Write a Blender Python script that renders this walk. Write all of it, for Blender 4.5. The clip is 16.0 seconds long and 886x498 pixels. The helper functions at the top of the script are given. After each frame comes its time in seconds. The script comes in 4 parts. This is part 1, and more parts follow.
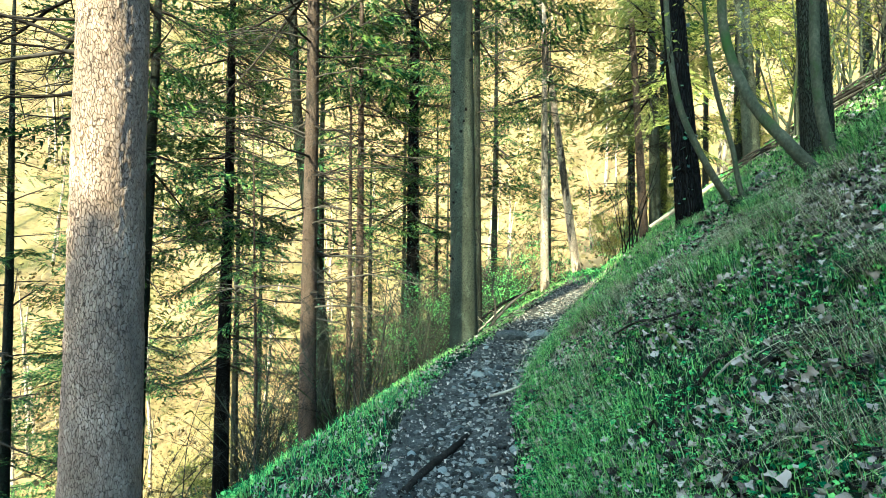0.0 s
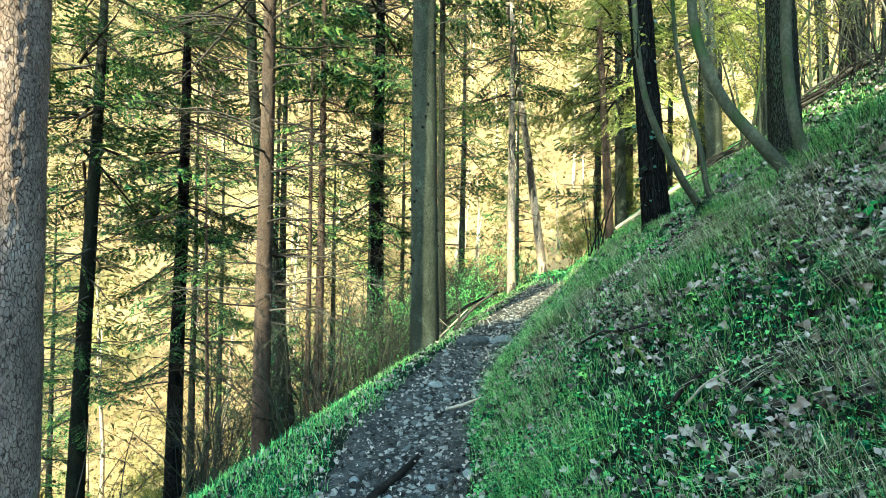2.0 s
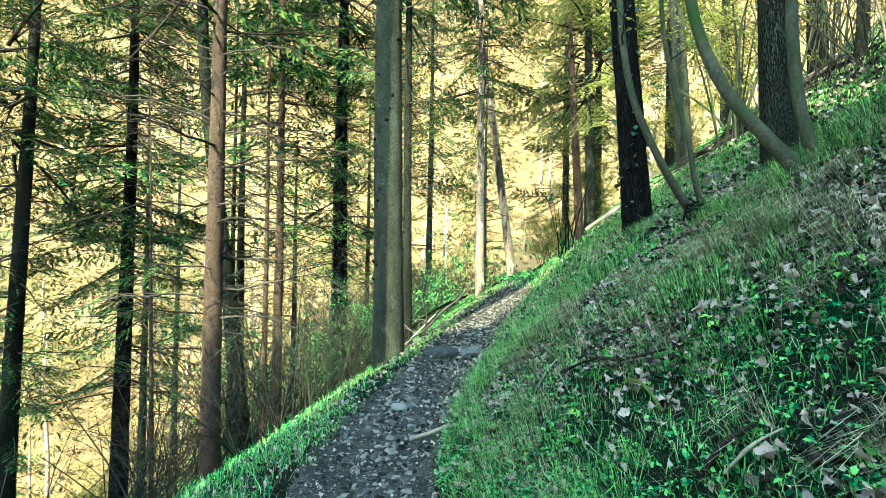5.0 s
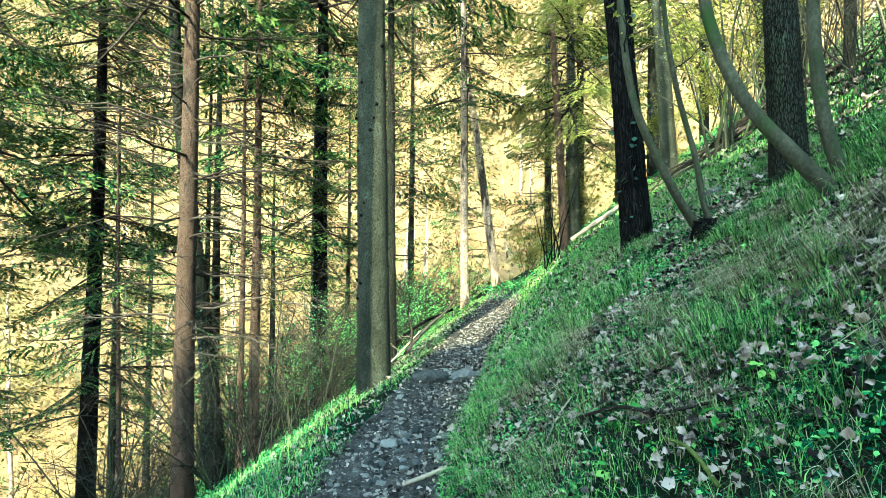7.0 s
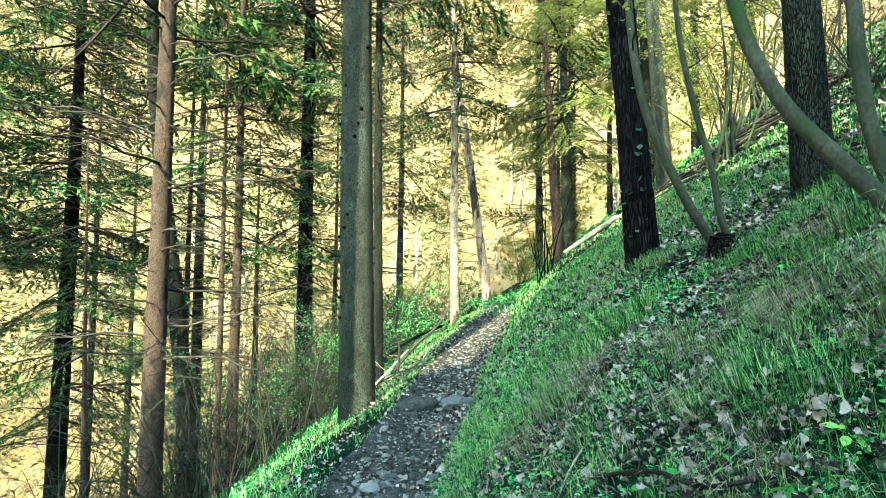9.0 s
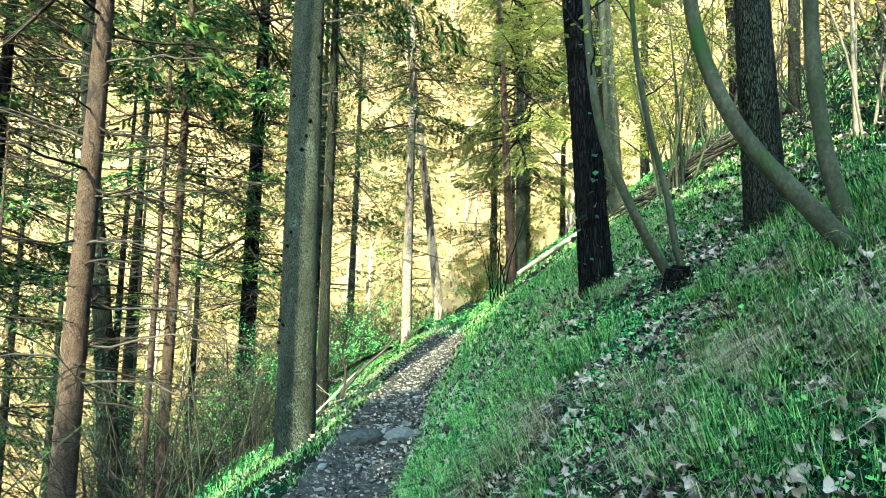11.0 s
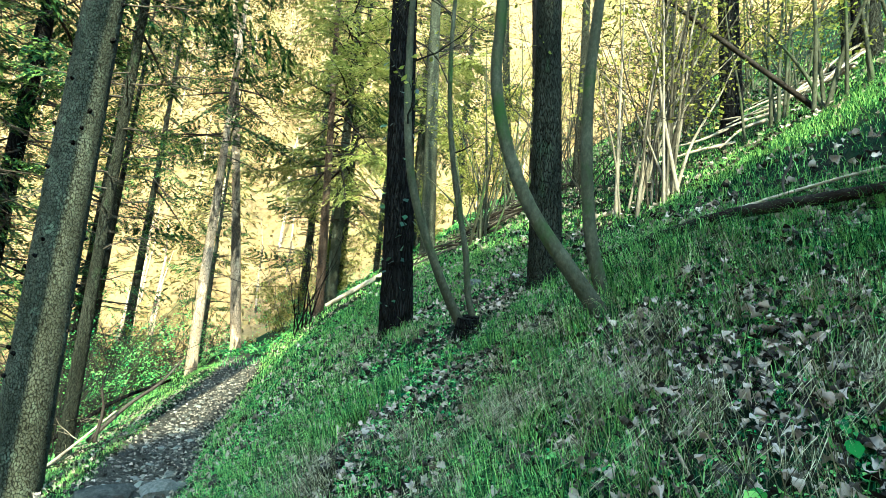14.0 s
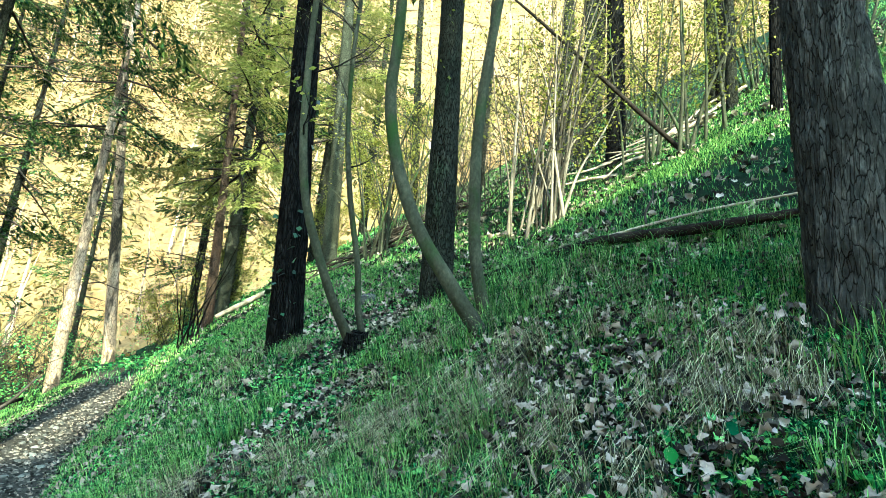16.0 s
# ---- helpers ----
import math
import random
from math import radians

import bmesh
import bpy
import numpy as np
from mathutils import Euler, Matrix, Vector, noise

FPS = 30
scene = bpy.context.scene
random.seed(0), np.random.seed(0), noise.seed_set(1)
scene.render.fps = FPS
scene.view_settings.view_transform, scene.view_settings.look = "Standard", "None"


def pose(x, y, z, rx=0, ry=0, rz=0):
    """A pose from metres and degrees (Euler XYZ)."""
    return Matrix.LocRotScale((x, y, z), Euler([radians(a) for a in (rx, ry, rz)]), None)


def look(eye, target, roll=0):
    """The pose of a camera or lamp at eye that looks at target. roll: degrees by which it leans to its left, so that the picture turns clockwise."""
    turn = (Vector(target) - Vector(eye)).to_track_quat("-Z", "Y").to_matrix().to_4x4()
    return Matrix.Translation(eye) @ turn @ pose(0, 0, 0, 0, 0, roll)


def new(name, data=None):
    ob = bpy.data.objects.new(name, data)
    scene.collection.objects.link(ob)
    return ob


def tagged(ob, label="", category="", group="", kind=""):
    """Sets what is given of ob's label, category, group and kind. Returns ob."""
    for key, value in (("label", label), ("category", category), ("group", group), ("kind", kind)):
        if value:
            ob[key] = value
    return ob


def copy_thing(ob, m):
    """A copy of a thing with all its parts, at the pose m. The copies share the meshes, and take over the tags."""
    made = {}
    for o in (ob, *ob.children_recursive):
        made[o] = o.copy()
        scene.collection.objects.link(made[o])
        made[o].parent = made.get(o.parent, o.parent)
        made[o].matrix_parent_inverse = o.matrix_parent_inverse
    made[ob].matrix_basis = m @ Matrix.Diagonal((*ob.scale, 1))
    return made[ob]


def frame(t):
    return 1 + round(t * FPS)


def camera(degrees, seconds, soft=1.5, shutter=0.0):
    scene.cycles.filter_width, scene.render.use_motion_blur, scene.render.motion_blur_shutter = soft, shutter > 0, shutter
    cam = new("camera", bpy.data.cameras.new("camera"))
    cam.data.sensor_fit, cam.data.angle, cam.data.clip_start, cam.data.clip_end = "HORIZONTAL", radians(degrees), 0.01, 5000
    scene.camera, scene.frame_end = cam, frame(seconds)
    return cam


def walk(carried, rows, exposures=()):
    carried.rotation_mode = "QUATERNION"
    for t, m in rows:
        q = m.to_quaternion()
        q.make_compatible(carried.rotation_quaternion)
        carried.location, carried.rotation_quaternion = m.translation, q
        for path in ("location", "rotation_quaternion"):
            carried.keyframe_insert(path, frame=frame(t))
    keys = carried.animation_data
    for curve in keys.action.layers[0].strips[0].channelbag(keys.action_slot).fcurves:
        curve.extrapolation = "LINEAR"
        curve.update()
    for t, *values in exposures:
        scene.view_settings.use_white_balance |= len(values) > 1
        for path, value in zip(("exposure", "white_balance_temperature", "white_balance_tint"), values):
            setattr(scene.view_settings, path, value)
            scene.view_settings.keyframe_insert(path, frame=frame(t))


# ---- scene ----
cam = camera(81.5, 16.0, soft=0.5)
PATH = [
    (0, (0.026, 0.005, 1.479), (0.007, 2.005, 1.51), 0.6),
    (0.5, (0.052, 0.059, 1.466), (0.052, 2.059, 1.499), 0.6),
    (1, (0.078, 0.136, 1.452), (0.114, 2.136, 1.486), 0.6),
    (1.5, (0.108, 0.226, 1.466), (0.18, 2.224, 1.5), 0.7),
    (2, (0.147, 0.319, 1.502), (0.246, 2.316, 1.535), 0.9),
    (2.5, (0.163, 0.375, 1.523), (0.285, 2.371, 1.557), 1.0),
    (3, (0.183, 0.455, 1.527), (0.331, 2.449, 1.561), 1.3),
    (3.5, (0.195, 0.541, 1.507), (0.369, 2.533, 1.541), 1.3),
    (4, (0.191, 0.64, 1.49), (0.393, 2.63, 1.523), 1.3),
    (4.2, (0.194, 0.668, 1.491), (0.4, 2.657, 1.524), 1.3),
    (6.3, (0.154, 1.038, 1.695), (0.431, 3.019, 1.726), 0.5),
    (6.5, (0.132, 1.05, 1.683), (0.418, 3.029, 1.725), 0.6),
    (7, (0.134, 1.145, 1.68), (0.437, 3.121, 1.739), 0.4),
    (7.5, (0.135, 1.262, 1.663), (0.454, 3.235, 1.739), 0.3),
    (8, (0.147, 1.4, 1.658), (0.478, 3.37, 1.752), 0.3),
    (8.2, (0.155, 1.428, 1.67), (0.485, 3.398, 1.764), 0.3),
    (10.3, (0.264, 1.731, 1.797), (0.67, 3.685, 1.935), 0.9),
    (10.5, (0.266, 1.742, 1.8), (0.689, 3.692, 1.944), 0.9),
    (11, (0.29, 1.768, 1.82), (0.8, 3.695, 1.987), 1.6),
    (11.5, (0.324, 1.791, 1.842), (0.955, 3.679, 2.038), 2.5),
    (12, (0.332, 1.807, 1.853), (1.108, 3.637, 2.08), 3.3),
    (12.5, (0.347, 1.823, 1.862), (1.223, 3.604, 2.109), 3.8),
    (13, (0.364, 1.831, 1.876), (1.345, 3.553, 2.147), 4.3),
    (13.5, (0.386, 1.829, 1.884), (1.447, 3.498, 2.183), 4.6),
    (14, (0.408, 1.808, 1.891), (1.538, 3.426, 2.217), 5.0),
    (14.5, (0.424, 1.789, 1.901), (1.606, 3.366, 2.243), 5.2),
    (15, (0.434, 1.76, 1.908), (1.684, 3.278, 2.273), 5.4),
    (15.5, (0.451, 1.736, 1.909), (1.769, 3.19, 2.297), 5.4),
    (16, (0.459, 1.712, 1.91), (1.849, 3.091, 2.32), 5.4),
]
EXPOSURES = [(0, 3.52, 4700, -25), (10, 3.7, 4700, -25), (11.5, 3.7, 4700, -24), (13, 3.46, 4680, -25), (16, 3.56, 4680, -25)]
walk(cam, [(t, look(eye, target, roll)) for t, eye, target, roll in PATH], EXPOSURES)

# ---- light ----
SUN_TO = Vector((-0.4695, -0.883, 0.52)).normalized()
world = bpy.data.worlds.new("world")
scene.world = world
world.use_nodes = True
wn = world.node_tree.nodes
sky = wn.new("ShaderNodeTexSky")
sky.sky_type, sky.sun_disc = "NISHITA", False
sky.dust_density = 2.5
sky.sun_elevation = math.asin(SUN_TO.z)
sky.sun_rotation = math.atan2(SUN_TO.x, SUN_TO.y)
world.node_tree.links.new(sky.outputs["Color"], wn["Background"].inputs["Color"])
wn["Background"].inputs["Strength"].default_value = 0.15
sun = new("sun", bpy.data.lights.new("sun", "SUN"))
sun.data.energy, sun.data.angle, sun.data.color = 3.0, radians(0.53), (1.0, 0.74, 0.48)
sun.matrix_world = look(SUN_TO * 60, (0, 0, 0))

# ---- arithmetic ----
RNG = np.random.default_rng(7)


def vnoise(p, seed=0):
    """Smooth value noise from -1 to 1 at the points p (n, 3)."""
    p = np.asarray(p, float)
    i = np.floor(p).astype(np.int64)
    f = p - i
    f = f * f * (3 - 2 * f)

    def h(a, b, c):
        n = (a * 374761393 + b * 668265263 + c * 2147483647 + seed * 1274126177) & 0x7FFFFFFF
        n = ((n ^ (n >> 13)) * 1274126177) & 0x7FFFFFFF
        return ((n ^ (n >> 16)) & 0xFFFF) / 32767.5 - 1
    x, y, z = i[:, 0], i[:, 1], i[:, 2]
    u, v, w = f[:, 0], f[:, 1], f[:, 2]
    out = 0
    for dx in (0, 1):
        for dy in (0, 1):
            for dz in (0, 1):
                k = (u if dx else 1 - u) * (v if dy else 1 - v) * (w if dz else 1 - w)
                out = out + k * h(x + dx, y + dy, z + dz)
    return out


def n2(x, y, s, seed=0):
    return vnoise(np.stack([x * s, y * s, np.full_like(x, 0.37)], 1), seed)


# the footpath's line (x, z by y) and the slope's profile across it
YS = [-6, 0, 2, 3, 4, 5, 6.5, 8.35, 9.83, 12, 14.2, 15.8, 19, 26]
XS = [-.6, -.2, -.03, .02, .12, .36, .97, 1.53, 2.12, 3.0, 3.75, 4.3, 6.3, 12]
ZS = [-.25, .05, .12, .17, .22, .28, .42, .42, .53, .68, .85, 1.02, 1.2, 1.4]
GU = [-90, -45, -30, -12, -5, -1.5, -.75, -.5, -.3, 0, .3, .42, .6, 1.2, 1.6, 2.0, 2.3, 2.6, 3.0, 3.3, 5, 9, 16, 40, 120]
GH = [-27, -22, -16, -7.4, -2.95, -.55, -.1, .03, .03, 0, .03, .06, .27, .88, 1.23, 1.55, 1.76, 1.98, 2.27, 2.48, 3.7, 6.6, 11.6, 28, 70]


def pathx(y):
    return np.interp(y, YS, XS)


def across(x, y):
    """How far a place lies towards the valley's other side."""
    return 0.85 * y + 0.42 * np.abs(x)


def height(x, y):
    """The ground's height."""
    x, y = np.atleast_1d(np.asarray(x, float)), np.atleast_1d(np.asarray(y, float))
    u = x - pathx(y)
    dip = 1 - (1 - np.interp(y, [3, 4.5, 6, 9], [1, .9, .94, 1])) * np.clip((u - 1) / 1.5, 0, 1)
    z = np.interp(y, YS, ZS) + np.interp(u, GU, GH) * dip
    off = np.clip((np.abs(u) - 0.45) / 0.5, 0, 1)
    far = np.clip((np.hypot(x, y) - 14) / 20, 0, 1)
    z = z + off * (0.05 * n2(x, y, 1.7, 1) + 0.035 * n2(x, y, 4.3, 2) + 0.018 * n2(x, y, 11, 3)) + far * 0.9 * n2(x, y, 0.12, 4)
    z = z + (1 - off) * (0.012 * n2(x, y, 3, 5) + 0.01 * n2(x, y, 13, 6))
    # the step of stone across the path
    z = z + (1 - off) * 0.05 * np.clip((y - 6.42) / 0.12, 0, 1) - (1 - off) * 0.03 * np.clip((y - 6.2) / 0.2, 0, 1)
    # the other side of the valley
    hill = np.clip(across(x, y) - 40, 0, 230)
    return z + 0.92 * hill + np.clip(hill / 20, 0, 1) * 2.5 * n2(x, y, 0.03, 8)


def gz(x, y):
    return float(height(x, y)[0])


# ---- mesh making ----
class Geo:
    """Vertices and faces gathered from pieces."""

    def __init__(self):
        self.v, self.f, self.n = [], [], 0

    def add(self, v, *faces):
        v = np.asarray(v, float).reshape(-1, 3)
        for f in faces:
            f = np.asarray(f, np.int64)
            if f.size:
                self.f.append(f + self.n)
        self.v.append(v)
        self.n += len(v)
        return self

    def mesh(self, name, material, smooth=True):
        me = bpy.data.meshes.new(name)
        v = np.concatenate(self.v)
        sizes = np.concatenate([np.full(len(f), f.shape[1]) for f in self.f])
        loops = np.concatenate([f.ravel() for f in self.f])
        me.vertices.add(len(v))
        me.vertices.foreach_set("co", v.astype(np.float32).ravel())
        me.loops.add(len(loops))
        me.loops.foreach_set("vertex_index", loops.astype(np.int32))
        me.polygons.add(len(sizes))
        me.polygons.foreach_set("loop_start", (np.cumsum(sizes) - sizes).astype(np.int32))
        me.update(calc_edges=True)
        me.polygons.foreach_set("use_smooth", np.full(len(sizes), smooth))
        for m in material if isinstance(material, (list, tuple)) else [material]:
            me.materials.append(m)
        return me


def part(name, geo, material, parent=None, label="", smooth=True):
    ob = new(name, geo if isinstance(geo, bpy.types.Mesh) else geo.mesh(name, material, smooth))
    if parent:
        ob.parent = parent
    if name in ("twig_spray", "limb_wood", "needles", "crown", "foliage", "lower_wood", "branchwork"):
        tagged(ob, kind="stuff")
    return tagged(ob, label)


def thing(name, at, label, category, group="", kind=""):
    ob = new(name)
    ob.empty_display_size = 0.1
    ob.location = at
    return tagged(ob, label, category, group, kind)


def smooth_line(pts, n):
    """n points on a smooth curve through pts."""
    pts = np.asarray(pts, float)
    if len(pts) == 2:
        return pts[0] + (pts[1] - pts[0]) * np.linspace(0, 1, n)[:, None]
    d = np.r_[0, np.cumsum(np.linalg.norm(np.diff(pts, axis=0), axis=1))]
    s = np.linspace(0, d[-1], n)
    m = np.gradient(pts, d, axis=0)
    k = np.clip(np.searchsorted(d, s, side="right") - 1, 0, len(d) - 2)
    h = (d[k + 1] - d[k])[:, None]
    t = ((s - d[k]) / (d[k + 1] - d[k]))[:, None]
    return ((2 * t**3 - 3 * t**2 + 1) * pts[k] + (t**3 - 2 * t**2 + t) * h * m[k] + (-2 * t**3 + 3 * t**2) * pts[k + 1] + (t**3 - t**2) * h * m[k + 1])


def tube(p, r, sides=6, wob=None):
    """A tube along p with radii r; wob(points) adds to the radius. Gives vertices and quads."""
    p, r = np.asarray(p, float), np.asarray(r, float)
    n = len(p)
    tan = np.gradient(p, axis=0)
    tan /= np.linalg.norm(tan, axis=1)[:, None] + 1e-9
    ref = np.array([1.0, 0, 0]) if abs(tan[0][0]) < 0.8 else np.array([0, 1.0, 0])
    a = np.cross(tan, ref)
    a /= np.linalg.norm(a, axis=1)[:, None] + 1e-9
    b = np.cross(tan, a)
    th = np.linspace(0, 2 * np.pi, sides, endpoint=False)
    ring = a[:, None] * np.cos(th)[None, :, None] + b[:, None] * np.sin(th)[None, :, None]
    v = p[:, None] + ring * r[:, None, None]
    if wob is not None:
        k = wob(v.reshape(-1, 3), np.repeat(np.arange(n), sides), np.tile(th, n)).reshape(n, sides)
        v = p[:, None] + ring * (r[:, None] + k)[:, :, None]
    i = np.arange(n - 1)[:, None] * sides
    j = np.arange(sides)[None]
    k = (j + 1) % sides
    q = np.stack([i + j, i + k, i + sides + k, i + sides + j], -1).reshape(-1, 4)
    return v.reshape(-1, 3), q


def turns(yaw, pitch, roll=None):
    """Rotation matrices: a thing along +x is rolled, raised by pitch and turned to yaw."""
    yaw, pitch = np.asarray(yaw, float), np.asarray(pitch, float)
    roll = np.zeros_like(yaw) if roll is None else np.asarray(roll, float)
    cy, sy, cp, sp, cr, sr = np.cos(yaw), np.sin(yaw), np.cos(pitch), np.sin(pitch), np.cos(roll), np.sin(roll)
    z, o = np.zeros_like(yaw), np.ones_like(yaw)
    Z = np.stack([cy, -sy, z, sy, cy, z, z, z, o], -1).reshape(-1, 3, 3)
    Y = np.stack([cp, z, -sp, z, o, z, sp, z, cp], -1).reshape(-1, 3, 3)
    X = np.stack([o, z, z, z, cr, -sr, z, sr, cr], -1).reshape(-1, 3, 3)
    return Z @ Y @ X


def scatter(v, faces, rot, pos, size):
    """Copies of one piece in one mesh: rot (n, 3, 3), pos (n, 3), size (n) or (n, 3)."""
    v, pos = np.asarray(v, float), np.asarray(pos, float)
    size = np.asarray(size, float)
    size = size[:, None] * np.ones(3) if size.ndim == 1 else size
    out = np.einsum("nij,nkj->nki", rot, v[None] * size[:, None, :]) + pos[:, None]
    k = (np.arange(len(pos)) * len(v))[:, None, None]
    return [out.reshape(-1, 3)] + [(np.asarray(f)[None] + k).reshape(-1, np.asarray(f).shape[1]) for f in faces]


# ---- materials ----
def material(name, colours, scale=4.0, rough=0.85, bump=0.3, fine=40.0, stretch=(1, 1, 1), island=0.0, translucent=0.0, spots=None, objrand=0.0, spec=0.015, voronoi=0.0, cracks=None):
    """A surface whose colour runs through colours by noise at two scales; spots: (colour, scale, from, to) lays a second colour over."""
    m = bpy.data.materials.new(name)
    m.use_nodes = True
    t = m.node_tree
    n, l = t.nodes, t.links
    bsdf, out = n["Principled BSDF"], n["Material Output"]
    bsdf.inputs["Roughness"].default_value = rough
    bsdf.inputs["Specular IOR Level"].default_value = spec
    geo = n.new("ShaderNodeNewGeometry")
    mp = n.new("ShaderNodeMapping")
    mp.inputs["Scale"].default_value = stretch
    tc = n.new("ShaderNodeTexCoord")
    l.new(tc.outputs["Object"], mp.inputs["Vector"])

    def noise_node(s, detail=6):
        a = n.new("ShaderNodeTexNoise")
        a.inputs["Scale"].default_value, a.inputs["Detail"].default_value = s, detail
        a.inputs["Roughness"].default_value = 0.65
        l.new(mp.outputs["Vector"], a.inputs["Vector"])
        return a
    big, small = noise_node(scale), noise_node(fine)
    mix = n.new("ShaderNodeMath")
    mix.operation = "MULTIPLY_ADD"
    l.new(small.outputs["Fac"], mix.inputs[0])
    mix.inputs[1].default_value = 0.45
    half = n.new("ShaderNodeMath")
    half.operation = "MULTIPLY"
    l.new(big.outputs["Fac"], half.inputs[0])
    half.inputs[1].default_value = 0.55
    l.new(half.outputs[0], mix.inputs[2])
    fac = mix.outputs[0]

    def shift(socket, source, amount):
        a = n.new("ShaderNodeMath")
        a.operation = "MULTIPLY_ADD"
        l.new(source, a.inputs[0])
        a.inputs[1].default_value = amount
        b = n.new("ShaderNodeMath")
        b.operation = "ADD"
        b.inputs[1].default_value = -amount / 2
        l.new(socket, b.inputs[0])
        l.new(b.outputs[0], a.inputs[2])
        return a.outputs[0]
    if island:
        fac = shift(fac, geo.outputs["Random Per Island"], island)
    if objrand:
        oi = n.new("ShaderNodeObjectInfo")
        fac = shift(fac, oi.outputs["Random"], objrand)
    ramp = n.new("ShaderNodeValToRGB")
    els = ramp.color_ramp.elements
    while len(els) < len(colours):
        els.new(0.5)
    for k, c in enumerate(colours):
        els[k].position = 0.28 + 0.44 * k / max(1, len(colours) - 1)
        els[k].color = (*c, 1)
    l.new(fac, ramp.inputs["Fac"])
    colour = ramp.outputs["Color"]
    if spots:
        c, s, lo, hi = spots
        a = noise_node(s, 4)
        r = n.new("ShaderNodeMapRange")
        r.inputs["From Min"].default_value, r.inputs["From Max"].default_value = lo, hi
        l.new(a.outputs["Fac"], r.inputs["Value"])
        x = n.new("ShaderNodeMix")
        x.data_type = "RGBA"
        l.new(r.outputs[0], x.inputs[0])
        l.new(colour, x.inputs[6])
        x.inputs[7].default_value = (*c, 1)
        colour = x.outputs[2]
    groove = None
    if cracks:
        s, zs, width, dark = cracks
        mp2 = n.new("ShaderNodeMapping")
        mp2.inputs["Scale"].default_value = (1, 1, zs)
        l.new(tc.outputs["Object"], mp2.inputs["Vector"])
        wn_ = n.new("ShaderNodeTexNoise")
        wn_.inputs["Scale"].default_value, wn_.inputs["Detail"].default_value = s * .55, 4
        l.new(mp2.outputs["Vector"], wn_.inputs["Vector"])
        wv = n.new("ShaderNodeVectorMath")
        wv.operation = "MULTIPLY_ADD"
        wv.inputs[1].default_value = (1.3 / s,) * 3
        l.new(wn_.outputs["Color"], wv.inputs[0])
        l.new(mp2.outputs["Vector"], wv.inputs[2])
        ab = n.new("ShaderNodeTexVoronoi")
        ab.feature = "DISTANCE_TO_EDGE"
        ab.inputs["Scale"].default_value = s
        l.new(wv.outputs[0], ab.inputs["Vector"])
        gr = n.new("ShaderNodeMapRange")
        gr.inputs["From Max"].default_value = width
        l.new(ab.outputs[0], gr.inputs["Value"])
        groove = gr.outputs[0]
        x = n.new("ShaderNodeMix")
        x.data_type = "RGBA"
        l.new(groove, x.inputs[0])
        x.inputs[6].default_value = (*dark, 1)
        l.new(colour, x.inputs[7])
        colour = x.outputs[2]
    l.new(colour, bsdf.inputs["Base Color"])
    if bump:
        b = n.new("ShaderNodeBump")
        b.inputs["Strength"].default_value, b.inputs["Distance"].default_value = bump, 0.02
        hsock = mix.outputs[0]
        if voronoi:
            vo = n.new("ShaderNodeTexVoronoi")
            vo.feature = "DISTANCE_TO_EDGE"
            vo.inputs["Scale"].default_value = voronoi
            ad = n.new("ShaderNodeVectorMath")
            ad.operation = "MULTIPLY_ADD"
            l.new(small.outputs["Color"], ad.inputs[0])
            ad.inputs[1].default_value = (0.03, 0.03, 0.03)
            l.new(mp.outputs["Vector"], ad.inputs[2])
            l.new(ad.outputs[0], vo.inputs["Vector"])
            mr = n.new("ShaderNodeMapRange")
            mr.inputs["From Max"].default_value = 0.12
            l.new(vo.outputs["Distance"], mr.inputs["Value"])
            ah = n.new("ShaderNodeMath")
            ah.operation = "ADD"
            l.new(mr.outputs[0], ah.inputs[0])
            l.new(mix.outputs[0], ah.inputs[1])
            hsock = ah.outputs[0]
        if groove:
            ag = n.new("ShaderNodeMath")
            ag.operation = "ADD"
            l.new(hsock, ag.inputs[0])
            l.new(groove, ag.inputs[1])
            hsock = ag.outputs[0]
        l.new(hsock, b.inputs["Height"])
        l.new(b.outputs["Normal"], bsdf.inputs["Normal"])
    if translucent:
        tr = n.new("ShaderNodeBsdfTranslucent")
        l.new(colour, tr.inputs["Color"])
        ms = n.new("ShaderNodeMixShader")
        ms.inputs[0].default_value = translucent
        l.new(bsdf.outputs[0], ms.inputs[1])
        l.new(tr.outputs[0], ms.inputs[2])
        l.new(ms.outputs[0], out.inputs["Surface"])
    return m


# soil near black: shade in the gaps between plants is put into the colour
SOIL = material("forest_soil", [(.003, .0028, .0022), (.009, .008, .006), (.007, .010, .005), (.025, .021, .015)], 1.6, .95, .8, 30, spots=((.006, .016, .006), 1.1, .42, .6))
PATH_SOIL = material("trodden_soil", [(.008, .0075, .006), (.036, .032, .026), (.11, .10, .082)], 9, .95, 1.0, 90, spots=((.2, .182, .148), 45, .60, .68))
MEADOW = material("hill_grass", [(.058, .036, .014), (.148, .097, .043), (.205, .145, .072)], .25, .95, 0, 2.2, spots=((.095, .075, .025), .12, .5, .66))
STONE = material("grey_stone", [(.03, .03, .027), (.085, .083, .073), (.19, .182, .16)], 6, .85, .6, 45, objrand=.5)
# grey bark dimmed in colour to stand in for shade on the trunks
BARK_SPRUCE = material("spruce_bark", [(.014, .0148, .0098), (.0406, .0421, .0289), (.0897, .092, .0647)], 3, .95, 1.0, 70, (1, 1, .6), spots=((.08, .092, .062), 7, .56, .72), cracks=(58, .55, .11, (.010, .0098, .0075)))
